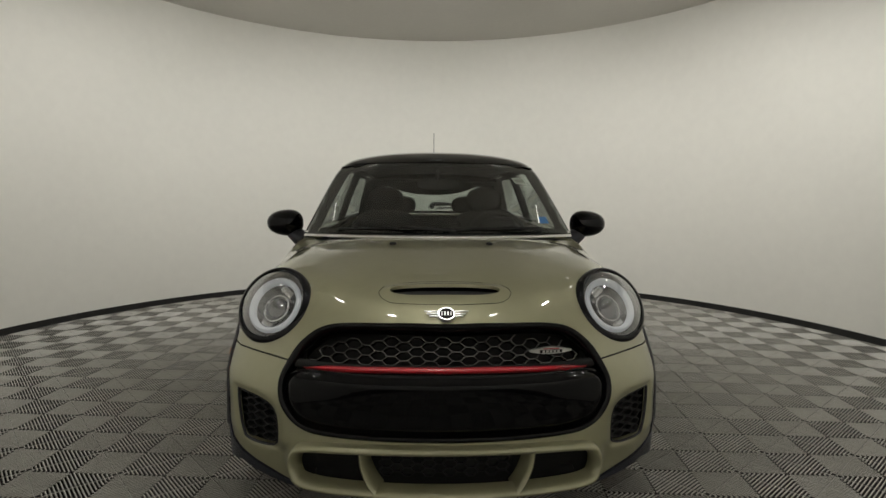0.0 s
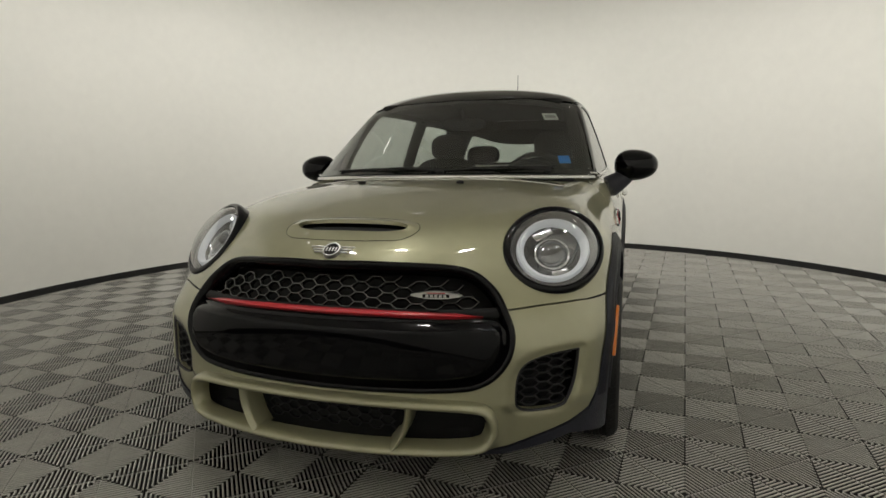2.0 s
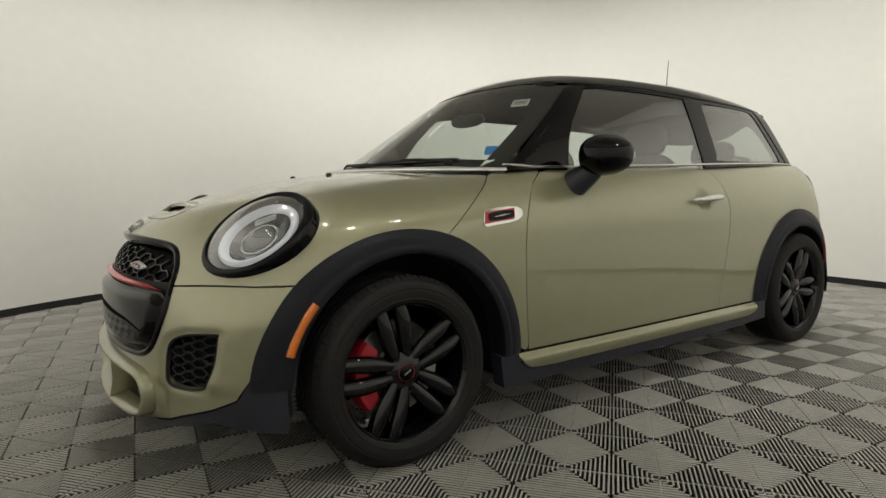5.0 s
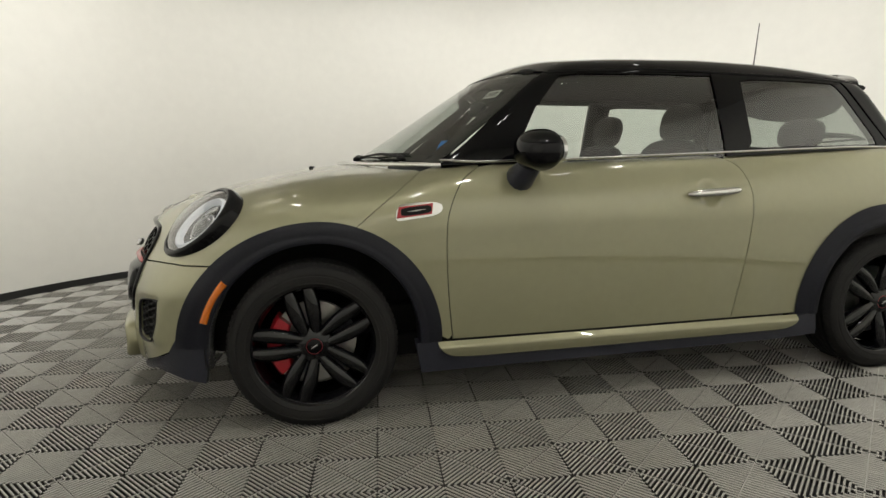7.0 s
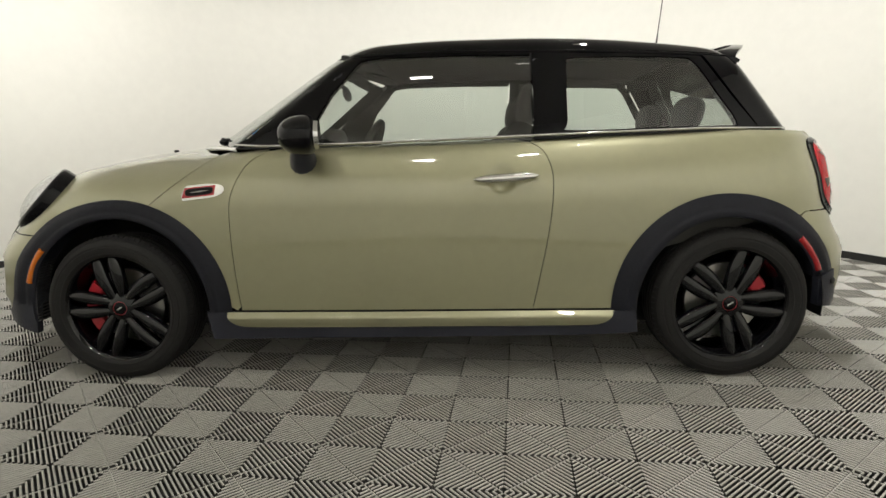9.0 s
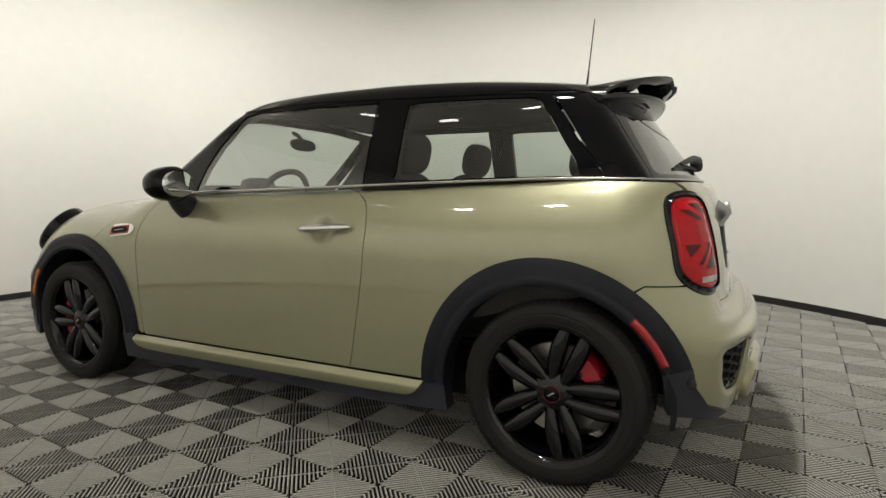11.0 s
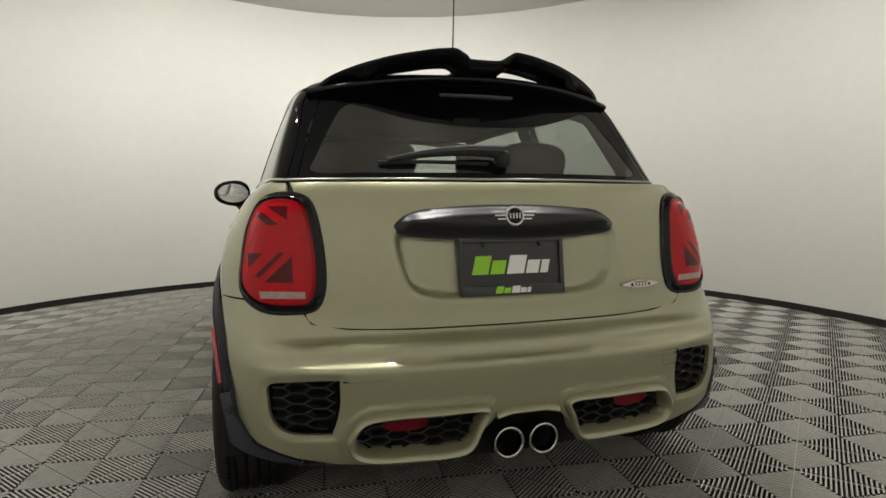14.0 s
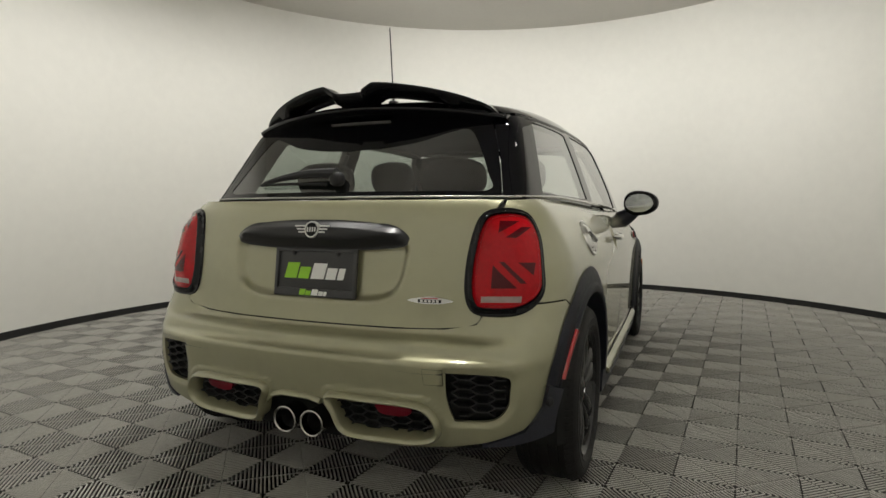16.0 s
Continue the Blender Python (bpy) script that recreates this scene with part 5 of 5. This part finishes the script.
# ---- underbody and wheel wells ----
bm = bmesh.new()
add_box(bm, (1.10, 3.1, 0.16), pose(0, 1.15, 0.30), 0.04)
add_box(bm, (1.50, 1.56, 0.14), pose(0, 1.25, 0.225), 0.03)
add_box(bm, (1.20, 2.9, 0.10), pose(0, 1.15, 0.215), 0.03)
add_box(bm, (0.86, 0.40, 0.04), pose(0, -0.46, 0.235), 0.015)
add_box(bm, (1.08, 0.24, 0.20), pose(0, -0.52, 0.29), 0.03)
add_box(bm, (1.00, 0.30, 0.10), pose(0, 2.78, 0.31), 0.03)
add_box(bm, (1.0, 0.75, 0.40), pose(0, -0.10, 0.58), 0.05)
add_box(bm, (1.02, 0.80, 0.25), pose(0, 2.45, 0.46), 0.05)
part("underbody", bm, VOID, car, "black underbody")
for s in (1, -1):
    for cy in (0.02, 2.46):
        bm = bmesh.new()
        rows = []
        for x, r in ((0.80, 0.385), (0.78, 0.40), (0.50, 0.40), (0.49, 0.05)):
            rows.append([bm.verts.new((x * s, cy + r * 1.0 * math.cos(a), 0.30 + r * math.sin(a))) for a in np.linspace(-0.15, math.pi + 0.15, 36)])
        for a, b in zip(rows, rows[1:]):
            for i in range(35):
                bm.faces.new((a[i], a[i + 1], b[i + 1], b[i]))
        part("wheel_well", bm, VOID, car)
    # Ribbed liner ahead of the front wheel.
    bm = bmesh.new()
    for i in range(20):
        a = radians(148 + 2.1 * i)
        for k in range(3):
            add_box(bm, (0.020, 0.005, 0.010), pose((0.735 + 0.026 * k) * s, 0.02 + 0.374 * math.cos(a), 0.30 + 0.374 * math.sin(a)) @ Matrix.Rotation(a - math.pi / 2, 4, "X"))
    tagged(part("arch_liner", bm, LINER, car, "grey ribbed arch liner"), kind="stuff")

# ---- roof spoiler, aerial, wipers ----
bm = bmesh.new()
xs = np.linspace(-0.50, 0.50, 101)
top_z = curve([0.0, 0.045, 0.075, 0.10, 0.23, 0.34, 0.43, 0.48, 0.50], [1.356, 1.357, 1.372, 1.385, 1.372, 1.352, 1.326, 1.303, 1.282])
rings = []
for x in xs:
    u = abs(x)
    zt = float(top_z(u))
    tray = 1.316 - 0.13 * u**2
    solid = 1 - float(step(0.045, 0.07, u) * step(0.37, 0.30, u))
    thick = 0.034 - 0.010 * step(0.3, 0.5, u)
    low = zt - thick
    low = low + (min(tray, low) - low) * solid
    back = 2.765 - 0.75 * u**2 - (0.015 if u < 0.06 else 0)
    lead = 2.635 - 0.72 * u**2
    roof_z = float(ROOF(lead)) - 0.13 * u**2 - 0.25 * u**4 - 0.012
    lead_top = max(zt - 0.012, tray) if solid < 0.5 else min(max(roof_z, tray), zt - 0.004)
    ring = [(back, zt), (back - 0.05, zt + 0.002), (lead + 0.05, (zt + lead_top) / 2 + 0.006), (lead, lead_top), (lead, min(low, lead_top - 0.006)), (lead + 0.05, low - 0.002), (back - 0.03, low), (back - 0.003, zt - 0.012)]
    rings.append([bm.verts.new((x, *p)) for p in ring])
for a, b in zip(rings, rings[1:]):
    for i in range(8):
        bm.faces.new((a[i], a[(i + 1) % 8], b[(i + 1) % 8], b[i]))
bm.faces.new(rings[0])
bm.faces.new(rings[-1][::-1])
spoiler = part("roof_spoiler", bm, GLOSS, car, "gloss black roof spoiler with two slots", 50)
bm = bmesh.new()
rings = []
for x in np.linspace(-0.535, 0.535, 61):
    u = abs(x)
    z = 1.316 - 0.13 * u**2 - 0.04 * u**4
    y1, y0 = 2.712 - 0.50 * u**2, 2.50 - 0.3 * u**2
    rings.append([bm.verts.new((x, *p)) for p in ((y1, z), (y1 + 0.008, z - 0.012), (y1 - 0.002, z - 0.024), (y0, z - 0.05), (y0, z + 0.02), (y1 - 0.04, z + 0.004))])
for a, b in zip(rings, rings[1:]):
    for i in range(6):
        bm.faces.new((a[i], a[(i + 1) % 6], b[(i + 1) % 6], b[i]))
bm.faces.new(rings[0])
bm.faces.new(rings[-1][::-1])
part("spoiler_tray", bm, GLOSS, spoiler, angle=50)
x = np.linspace(-0.535, 0.535, 60)
p = np.stack([x, 2.716 - 0.50 * x**2, 1.305 - 0.13 * x**2 - 0.04 * x**4], -1)
sweep("tray_lip", p, np.tile([0, 0.94, 0.34], (60, 1)), 0.020, 0.007, GLOSS, spoiler, closed=False)
p = on(upper, REAR, np.stack([np.linspace(-0.125, 0.125, 20), np.full(20, 1.262)], -1))
sweep("brake_light", p + [0, 0.010, 0], np.tile([0, 0.8, 0.6], (20, 1)), 0.007, 0.004, SMOKE, spoiler, "narrow high brake light", closed=False)
mast = float(ROOF(2.40)) + 0.002
aerial = blob("aerial", (0.032, 0.060, 0.022), pose(0, 2.40, mast + 0.004), DARK, car, "thin black roof aerial", rings=10, steps=16)
tube("aerial_rod", [(0, 2.402, mast), (0, 2.409, mast + 0.07), (0, 2.411, mast + 0.09), (0, 2.432, mast + 0.30)], 0.003, DARK, aerial, radii=[0.0055, 0.0045, 0.0028, 0.0022], sides=8)
# Rear wiper.
def on_back(x, z, lift):
    return on(upper, REAR, [(x, z)])[0] + np.array([0, 0.8, 0.6]) * lift
wiper = blob("rear_wiper", (0.05, 0.05, 0.05), pose(*on_back(-0.015, 1.035, 0.02)), DARK, car, "black rear wiper", rings=10, steps=16)
arm = spline([on_back(-0.015, 1.045, 0.034), on_back(0.10, 1.049, 0.032), on_back(0.22, 1.042, 0.026), on_back(0.325, 1.030, 0.016)], False, 5)
tube("wiper_arm", arm, 0.01, DARK, wiper, sides=8, radii=np.linspace(0.020, 0.007, len(arm)))
tube("wiper_blade", spline([on_back(0.03, 1.024, 0.010), on_back(0.18, 1.028, 0.010), on_back(0.35, 1.028, 0.010)], False, 5), 0.006, DARK, wiper, sides=6)
# Front wipers, lying at the foot of the windscreen.
def on_screen(x, z, lift):
    q = on(upper, FRONT, [(x, z)])[0]
    return q + slope(upper, q[None])[0] * lift
for a, b in ((0.13, 0.50), (-0.38, 0.06)):
    wiper = blob("front_wiper", (0.035, 0.035, 0.022), pose(*on_screen(b, 0.968, 0.008)), DARK, car, "black front wiper", rings=8, steps=12)
    arm = spline([on_screen(b, 0.968, 0.014), on_screen((a + b) / 2 + 0.05, 0.978, 0.016), on_screen((a + b) / 2 - 0.03, 0.984, 0.011)], False, 4)
    tube("wiper_arm", arm, 0.008, DARK, wiper, sides=6, radii=np.linspace(0.008, 0.004, len(arm)))
    tube("wiper_blade", spline([on_screen(a - 0.13, 0.974, 0.007), on_screen((a + b) / 2 - 0.03, 0.984, 0.008), on_screen(b + 0.02, 0.982, 0.007)], False, 5), 0.0045, DARK, wiper, sides=6)
# Sticker on the windscreen.
q = on_screen(0.462, 1.236, -0.006)
nrm = Vector(slope(upper, q[None])[0])
turn_q = nrm.to_track_quat("Z", "Y").to_matrix().to_4x4()
stick = box("inspection_sticker", (0.074, 0.056, 0.0015), Matrix.Translation(q) @ turn_q, PAPER, screen, "white printed paper sticker", bevel=0)
for dz in (-0.012, 0.0, 0.010):
    box("print_bar", (0.056, 0.004, 0.0006), Matrix.Translation(q) @ turn_q @ pose(0, dz, 0.0012), LINER, stick, bevel=0)


# ---- badges, plate, exhaust ----
def winged_badge(name, centre, lean, r, span, label, parent):
    """A ring with a dark middle and three bars on each side; lean: degrees from facing up to facing back or ahead."""
    m = Matrix.Translation(centre) @ lean
    hub = lathe(name, [(0.0, 0.003), (r * 0.80, 0.003), (r * 0.82, 0.006), (r * 0.95, 0.006), (r, 0.002), (r, -0.01)], BADGE, parent, label, 36, m @ pose(0, 0, 0, 0, -90, 0))
    lathe("dark_field", [(0.0, 0.0045), (r * 0.78, 0.0045), (r * 0.79, 0.002)], VOID, hub, steps=32, matrix=m @ pose(0, 0, 0, 0, -90, 0))
    for k in range(4):
        box("bright_bar", (r * 0.16, r * 0.55, 0.002), m @ pose((k - 1.5) * r * 0.34, 0, 0.0055), BADGE, hub, bevel=0.0005)
    for s in (1, -1):
        for k, ln in enumerate((1.0, 0.82, 0.62)):
            w = (span - r * 0.95) * ln
            box("wing", (w, r * 0.16, 0.004), m @ pose(s * (r * 0.95 + w / 2), r * (0.42 - 0.36 * k), 0.002), BADGE, hub, bevel=0.001)
    return hub


c = on(lower, HOOD_WRAP, HOOD_WRAP[1](np.array([[0, -0.632, 0.755]])))[0]
nv = Vector(slope(lower, c[None])[0])
winged_badge("front_badge", Vector(c) + nv * 0.006, Matrix(((1, 0, 0, 0), (0, -nv.z * -1, nv.y, 0), (0, -nv.y, nv.z, 0), (0, 0, 0, 1))), 0.029, 0.072, "bright winged round badge", hood)
winged_badge("rear_badge", (0, 2.975, 0.878), Matrix(((-1, 0, 0, 0), (0, -0.2, 0.98, 0), (0, 0.98, 0.2, 0), (0, 0, 0, 1))), 0.028, 0.066, "bright winged round badge", tailgate)


def model_badge(name, centre, facing, parent, w=0.145, red=True):
    """A flat lens-shaped badge with bars for its unreadable lettering."""
    pts = spline([(-w / 2, 0), (-w / 4, 0.008), (0, 0.012), (w / 4, 0.008), (w / 2, 0), (w / 4, -0.008), (0, -0.010), (-w / 4, -0.008)], n=4)
    bm = bmesh.new()
    m = Matrix.Translation(centre) @ facing
    front_v = [bm.verts.new(m @ Vector((x, z, 0.004))) for x, z in pts]
    back_v = [bm.verts.new(m @ Vector((x * 1.02, z * 1.06, -0.006))) for x, z in pts]
    bm.faces.new(front_v)
    for i in range(len(pts)):
        j = (i + 1) % len(pts)
        bm.faces.new((front_v[i], front_v[j], back_v[j], back_v[i]))
    ob = part(name, bm, BADGE, parent, "bright lens-shaped model badge")
    box("dark_bar", (w * 0.52, 0.0095, 0.002), m @ pose(0, -0.001, 0.0046), VOID, ob, bevel=0)
    for k in range(5):
        box("bright_bar", (0.008, 0.007, 0.001), m @ pose((k - 2) * 0.0125, -0.001, 0.0058), BADGE, ob, bevel=0)
    box("red_bar", (w * 0.36, 0.0026, 0.003), m @ pose(0, 0.0072, 0.0046), RED, ob, bevel=0)
    return ob


TO_FRONT = Matrix(((1, 0, 0, 0), (0, 0, -1, 0), (0, 1, 0, 0), (0, 0, 0, 1)))
TO_REAR = Matrix(((-1, 0, 0, 0), (0, 0, 1, 0), (0, 1, 0, 0), (0, 0, 0, 1)))
c = on(lower, FRONT, [(0.335, 0.652)])[0]
model_badge("model_badge", c + [0, -0.012, 0], Matrix.Rotation(radians(9), 4, "Z") @ TO_FRONT, grille)
c = on(lower, REAR, [(-0.415, 0.669)])[0]
model_badge("model_badge", c + [0, 0.006, 0], Matrix.Rotation(radians(-8) * -1, 4, "Z") @ Matrix.Rotation(radians(6), 4, "X") @ TO_REAR, tailgate, 0.14)

# Plate: black dealer plate in a black frame, with plain green and white shapes for the logo.
plate_m = Matrix.Translation((0, 2.958, 0.737)) @ Matrix.Rotation(radians(7), 4, "X") @ TO_REAR
plate = box("number_plate", (0.306, 0.152, 0.006), plate_m, PLATE, tailgate, "black dealer plate in a black frame", bevel=0.006)
bm = bmesh.new()
for sx, sy, x, y in ((0.318, 0.014, 0, 0.074), (0.318, 0.026, 0, -0.068), (0.013, 0.162, 0.1525, 0), (0.013, 0.162, -0.1525, 0)):
    add_box(bm, (sx, sy, 0.012), plate_m @ pose(x, y, 0.003), 0.003)
part("plate_frame", bm, PLATE_EDGE, plate, "black plastic plate frame")
for x in (-0.085, 0.085):
    lathe("screw", [(0.0, 0.005), (0.006, 0.004), (0.008, 0.0)], DARK, plate, steps=12, matrix=plate_m @ pose(x, 0.062, 0.006) @ pose(0, 0, 0, 0, -90, 0))


def slanted(name, x0, x1, y0, y1, mat, z=0.0042, lean=0.25):
    bm = bmesh.new()
    d = (y1 - y0) * lean
    vs = [bm.verts.new(plate_m @ Vector(p)) for p in ((x0, y0, z), (x1, y0, z), (x1 + d, y1, z), (x0 + d, y1, z))]
    bm.faces.new(vs)
    up = bmesh.ops.extrude_face_region(bm, geom=bm.faces[:])
    bmesh.ops.translate(bm, verts=[v for v in up["geom"] if isinstance(v, bmesh.types.BMVert)], vec=(plate_m.to_3x3() @ Vector((0, 0, -0.001))))
    part(name, bm, mat, plate)


for k, y0, y1, z in ((1.0, -0.022, 0.030, 0.0042), (0.46, -0.076, -0.056, 0.0102)):
    slanted("green_shape", -0.122 * k, -0.074 * k, y0, y1, GREEN, z)
    slanted("green_shape", -0.068 * k, -0.026 * k, y0, y0 + (y1 - y0) * 0.74, GREEN, z)
    slanted("white_shape", -0.018 * k, 0.034 * k, y0, y1, WHITE, z)
    slanted("white_shape", 0.040 * k, 0.078 * k, y0, y0 + (y1 - y0) * 0.72, WHITE, z)
    slanted("white_shape", 0.084 * k, 0.108 * k, y0, y0 + (y1 - y0) * 0.72, WHITE, z)

for x in (0.052, -0.050):
    pipe = lathe("tailpipe", [(0.034, -0.14), (0.040, -0.10), (0.042, 0.0), (0.0445, 0.008), (0.0435, 0.014), (0.040, 0.016), (0.0365, 0.013), (0.034, 0.0), (0.033, -0.10), (0.0, -0.10)], PIPE, car, "polished round tailpipe", 40, pose(x, 3.052, 0.272, 0, 0, 90))
    lathe("pipe_inside", [(0.0335, -0.012), (0.032, -0.02), (0.031, -0.09), (0.0, -0.09)], DARK, pipe, steps=32, matrix=pose(x, 3.052, 0.272, 0, 0, 90))

# ---- cabin furniture, seen through the glass ----
def seat(x):
    base = blob("front_seat", (0.50, 0.52, 0.16), pose(x, 1.32, 0.44, 6, 0, 0), CLOTH, car, "black cloth front seat", power=4)
    blob("backrest", (0.49, 0.15, 0.62), pose(x, 1.62, 0.74, -17, 0, 0), CLOTH, base, power=3.6)
    for s in (-1, 1):
        blob("side_bolster", (0.09, 0.22, 0.52), pose(x + 0.205 * s, 1.57, 0.72, -17, 0, 0), CLOTH, base, power=2.6, rings=12, steps=16)
        tube("headrest_post", [(x + 0.06 * s, 1.70, 0.98), (x + 0.06 * s, 1.725, 1.10)], 0.007, STEEL, base, sides=8)
    blob("headrest", (0.25, 0.11, 0.18), pose(x, 1.735, 1.115, -12, 0, 0), CLOTH, base, power=2.8)


seat(0.36)
seat(-0.36)
bench = blob("rear_bench", (1.18, 0.46, 0.18), pose(0, 2.12, 0.46, 5, 0, 0), CLOTH, car, "black cloth rear bench", power=5)
blob("backrest", (1.12, 0.14, 0.55), pose(0, 2.38, 0.70, -14, 0, 0), CLOTH, bench, power=5)
for x in (0.29, -0.29):
    blob("headrest", (0.27, 0.09, 0.15), pose(x, 2.47, 1.065, -10, 0, 0), CLOTH, bench, power=2.8)
    for s in (-1, 1):
        tube("headrest_post", [(x + 0.05 * s, 2.45, 0.92), (x + 0.05 * s, 2.46, 1.0)], 0.006, STEEL, bench, sides=8)
box("parcel_shelf", (1.08, 0.28, 0.025), pose(0, 2.62, 0.93), LINER, car, "dark parcel shelf", bevel=0.01)
dash = blob("dashboard", (1.36, 0.55, 0.34), pose(0, 0.66, 0.80), DARK, car, "black dashboard", power=4.5)
blob("instrument_pod", (0.20, 0.10, 0.12), pose(0.36, 0.84, 0.965), DARK, dash, power=3)
blob("centre_display", (0.26, 0.06, 0.22), pose(0, 0.90, 0.84), PIANO, dash, power=2.6)
wheel_m = pose(0.36, 0.985, 0.885, 66, 0, 0)
ring = [wheel_m @ Vector((0.182 * math.cos(a), 0.182 * math.sin(a), 0)) for a in np.linspace(0, 2 * math.pi, 40, endpoint=False)]
steer = tube("steering_wheel", ring, 0.015, LINER, car, "black leather steering wheel", closed=True)
blob("hub_pad", (0.15, 0.12, 0.05), wheel_m @ pose(0, 0, -0.01), DARK, steer, power=3)
for a in (0, 180, 270):
    box("wheel_spoke", (0.13, 0.035, 0.018), wheel_m @ pose(0, 0, 0, 0, 0, a) @ pose(0.11, 0, -0.004), SILVER if a == 270 else DARK, steer, bevel=0.005)
inner = blob("inside_mirror", (0.235, 0.035, 0.068), pose(0.0, 0.835, 1.212, 8, 0, 6), DARK, car, "black inside mirror", power=2.5)
tube("mirror_stem", [(0, 0.835, 1.23), (0, 0.80, 1.265), (0, 0.765, 1.285)], 0.012, DARK, inner, sides=8)
for s in (1, -1):
    blob("sun_visor", (0.42, 0.16, 0.02), pose(0.30 * s, 0.98, 1.315, -12, 0, 0), HEADLINER, car, "grey sun visor", power=4, rings=10)
tagbox = box("blue_tag", (0.055, 0.004, 0.042), pose(0.556, 0.545, 1.020, -38, 0, 30), BLUE, screen, "small blue paper tag behind the windscreen", bevel=0.001)

# ---- floor: ribbed plastic tiles over a dark base, each tile a piece ----
bm = bmesh.new()
bmesh.ops.create_cone(bm, cap_ends=True, segments=96, radius1=4.1, radius2=4.1, depth=0.05, matrix=pose(CENTRE[0], CENTRE[1], -0.0455))
floor = tagged(part("floor", bm, UNDER), "grey ribbed interlocking plastic floor tiles in a chequer of rib directions", "floor", kind="structure")
TILE_SIDE, TURN, ORIGIN = 0.395, -5.2, (0.08, 0.09)


def tile_mesh():
    """One tile: four squares of slanting ribs, pale on the crowns and dark below, mirrored from square to square, each
    cut by a low cross bar.
    """
    h, count, bar, high = TILE_SIDE / 2, 20, 0.0064, 0.020
    verts, faces, kinds = [], [], []
    section = ((0.5, -high), (0.5, -0.0036), (0.43, -0.0017), (0.28, -0.0005), (0.0, 0.0), (-0.28, -0.0005), (-0.43, -0.0017), (-0.5, -0.0036), (-0.5, -high))

    def rib(a, b, w, low=0.0):
        a, b = np.array(a), np.array(b)
        d = b - a
        ln = np.linalg.norm(d)
        if ln < 0.005:
            return
        s = np.array([-d[1], d[0]]) / ln * w
        k, m = len(verts), len(section)
        for e in (a, b):
            verts.extend([(*(e + s * u), z - (low if z > -high else 0)) for u, z in section])
        faces.extend([(k + i, k + i + 1, k + m + i + 1, k + m + i) for i in range(m - 1)])
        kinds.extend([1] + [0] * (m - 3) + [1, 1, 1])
        faces.extend([tuple(range(k, k + m))[::-1], tuple(range(k + m, k + 2 * m))])

    for qx in (0, 1):
        for qy in (0, 1):
            slant = 1 - (qx + qy) % 2
            o = np.array([(qx - 1) * h, (qy - 1) * h])
            put = (lambda p: o + (p[0], h - p[1])) if slant else (lambda p: o + p)
            for i in range(count):
                c, m = (i + 0.5) * 2 * h / count, 0.0015
                a, b = np.array((max(m, c - h + m), min(c, h - m))), np.array((min(c, h - m), max(m, c - h + m)))
                mid, cut = (a + b) / 2, 0.0016 * np.array((-1, 1)) / math.sqrt(2)
                rib(put(a), put(mid + cut), bar)
                rib(put(mid - cut), put(b), bar)
            rib(put((0.002, 0.002)), put((h - 0.002, h - 0.002)), 0.0050, 0.0035)
    me = bpy.data.meshes.new("tile")
    me.from_pydata([tuple(map(float, v)) for v in verts], [], faces)
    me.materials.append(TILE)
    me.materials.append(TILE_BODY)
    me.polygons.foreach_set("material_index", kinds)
    me.update()
    return me


tile_data = tile_mesh()
turn = Matrix.Rotation(radians(TURN), 4, "Z")
reach_tiles = 24

for i in range(-reach_tiles, reach_tiles):
    for j in range(-reach_tiles, reach_tiles):
        at = Vector((*ORIGIN, 0)) + turn @ Vector(((i + 0.5) * TILE_SIDE, (j + 0.5) * TILE_SIDE, 0))
        if math.hypot((at.x - CENTRE[0]) / (RADIUS_X + 0.2), (at.y - CENTRE[1]) / (RADIUS_Y + 0.2)) < 1:
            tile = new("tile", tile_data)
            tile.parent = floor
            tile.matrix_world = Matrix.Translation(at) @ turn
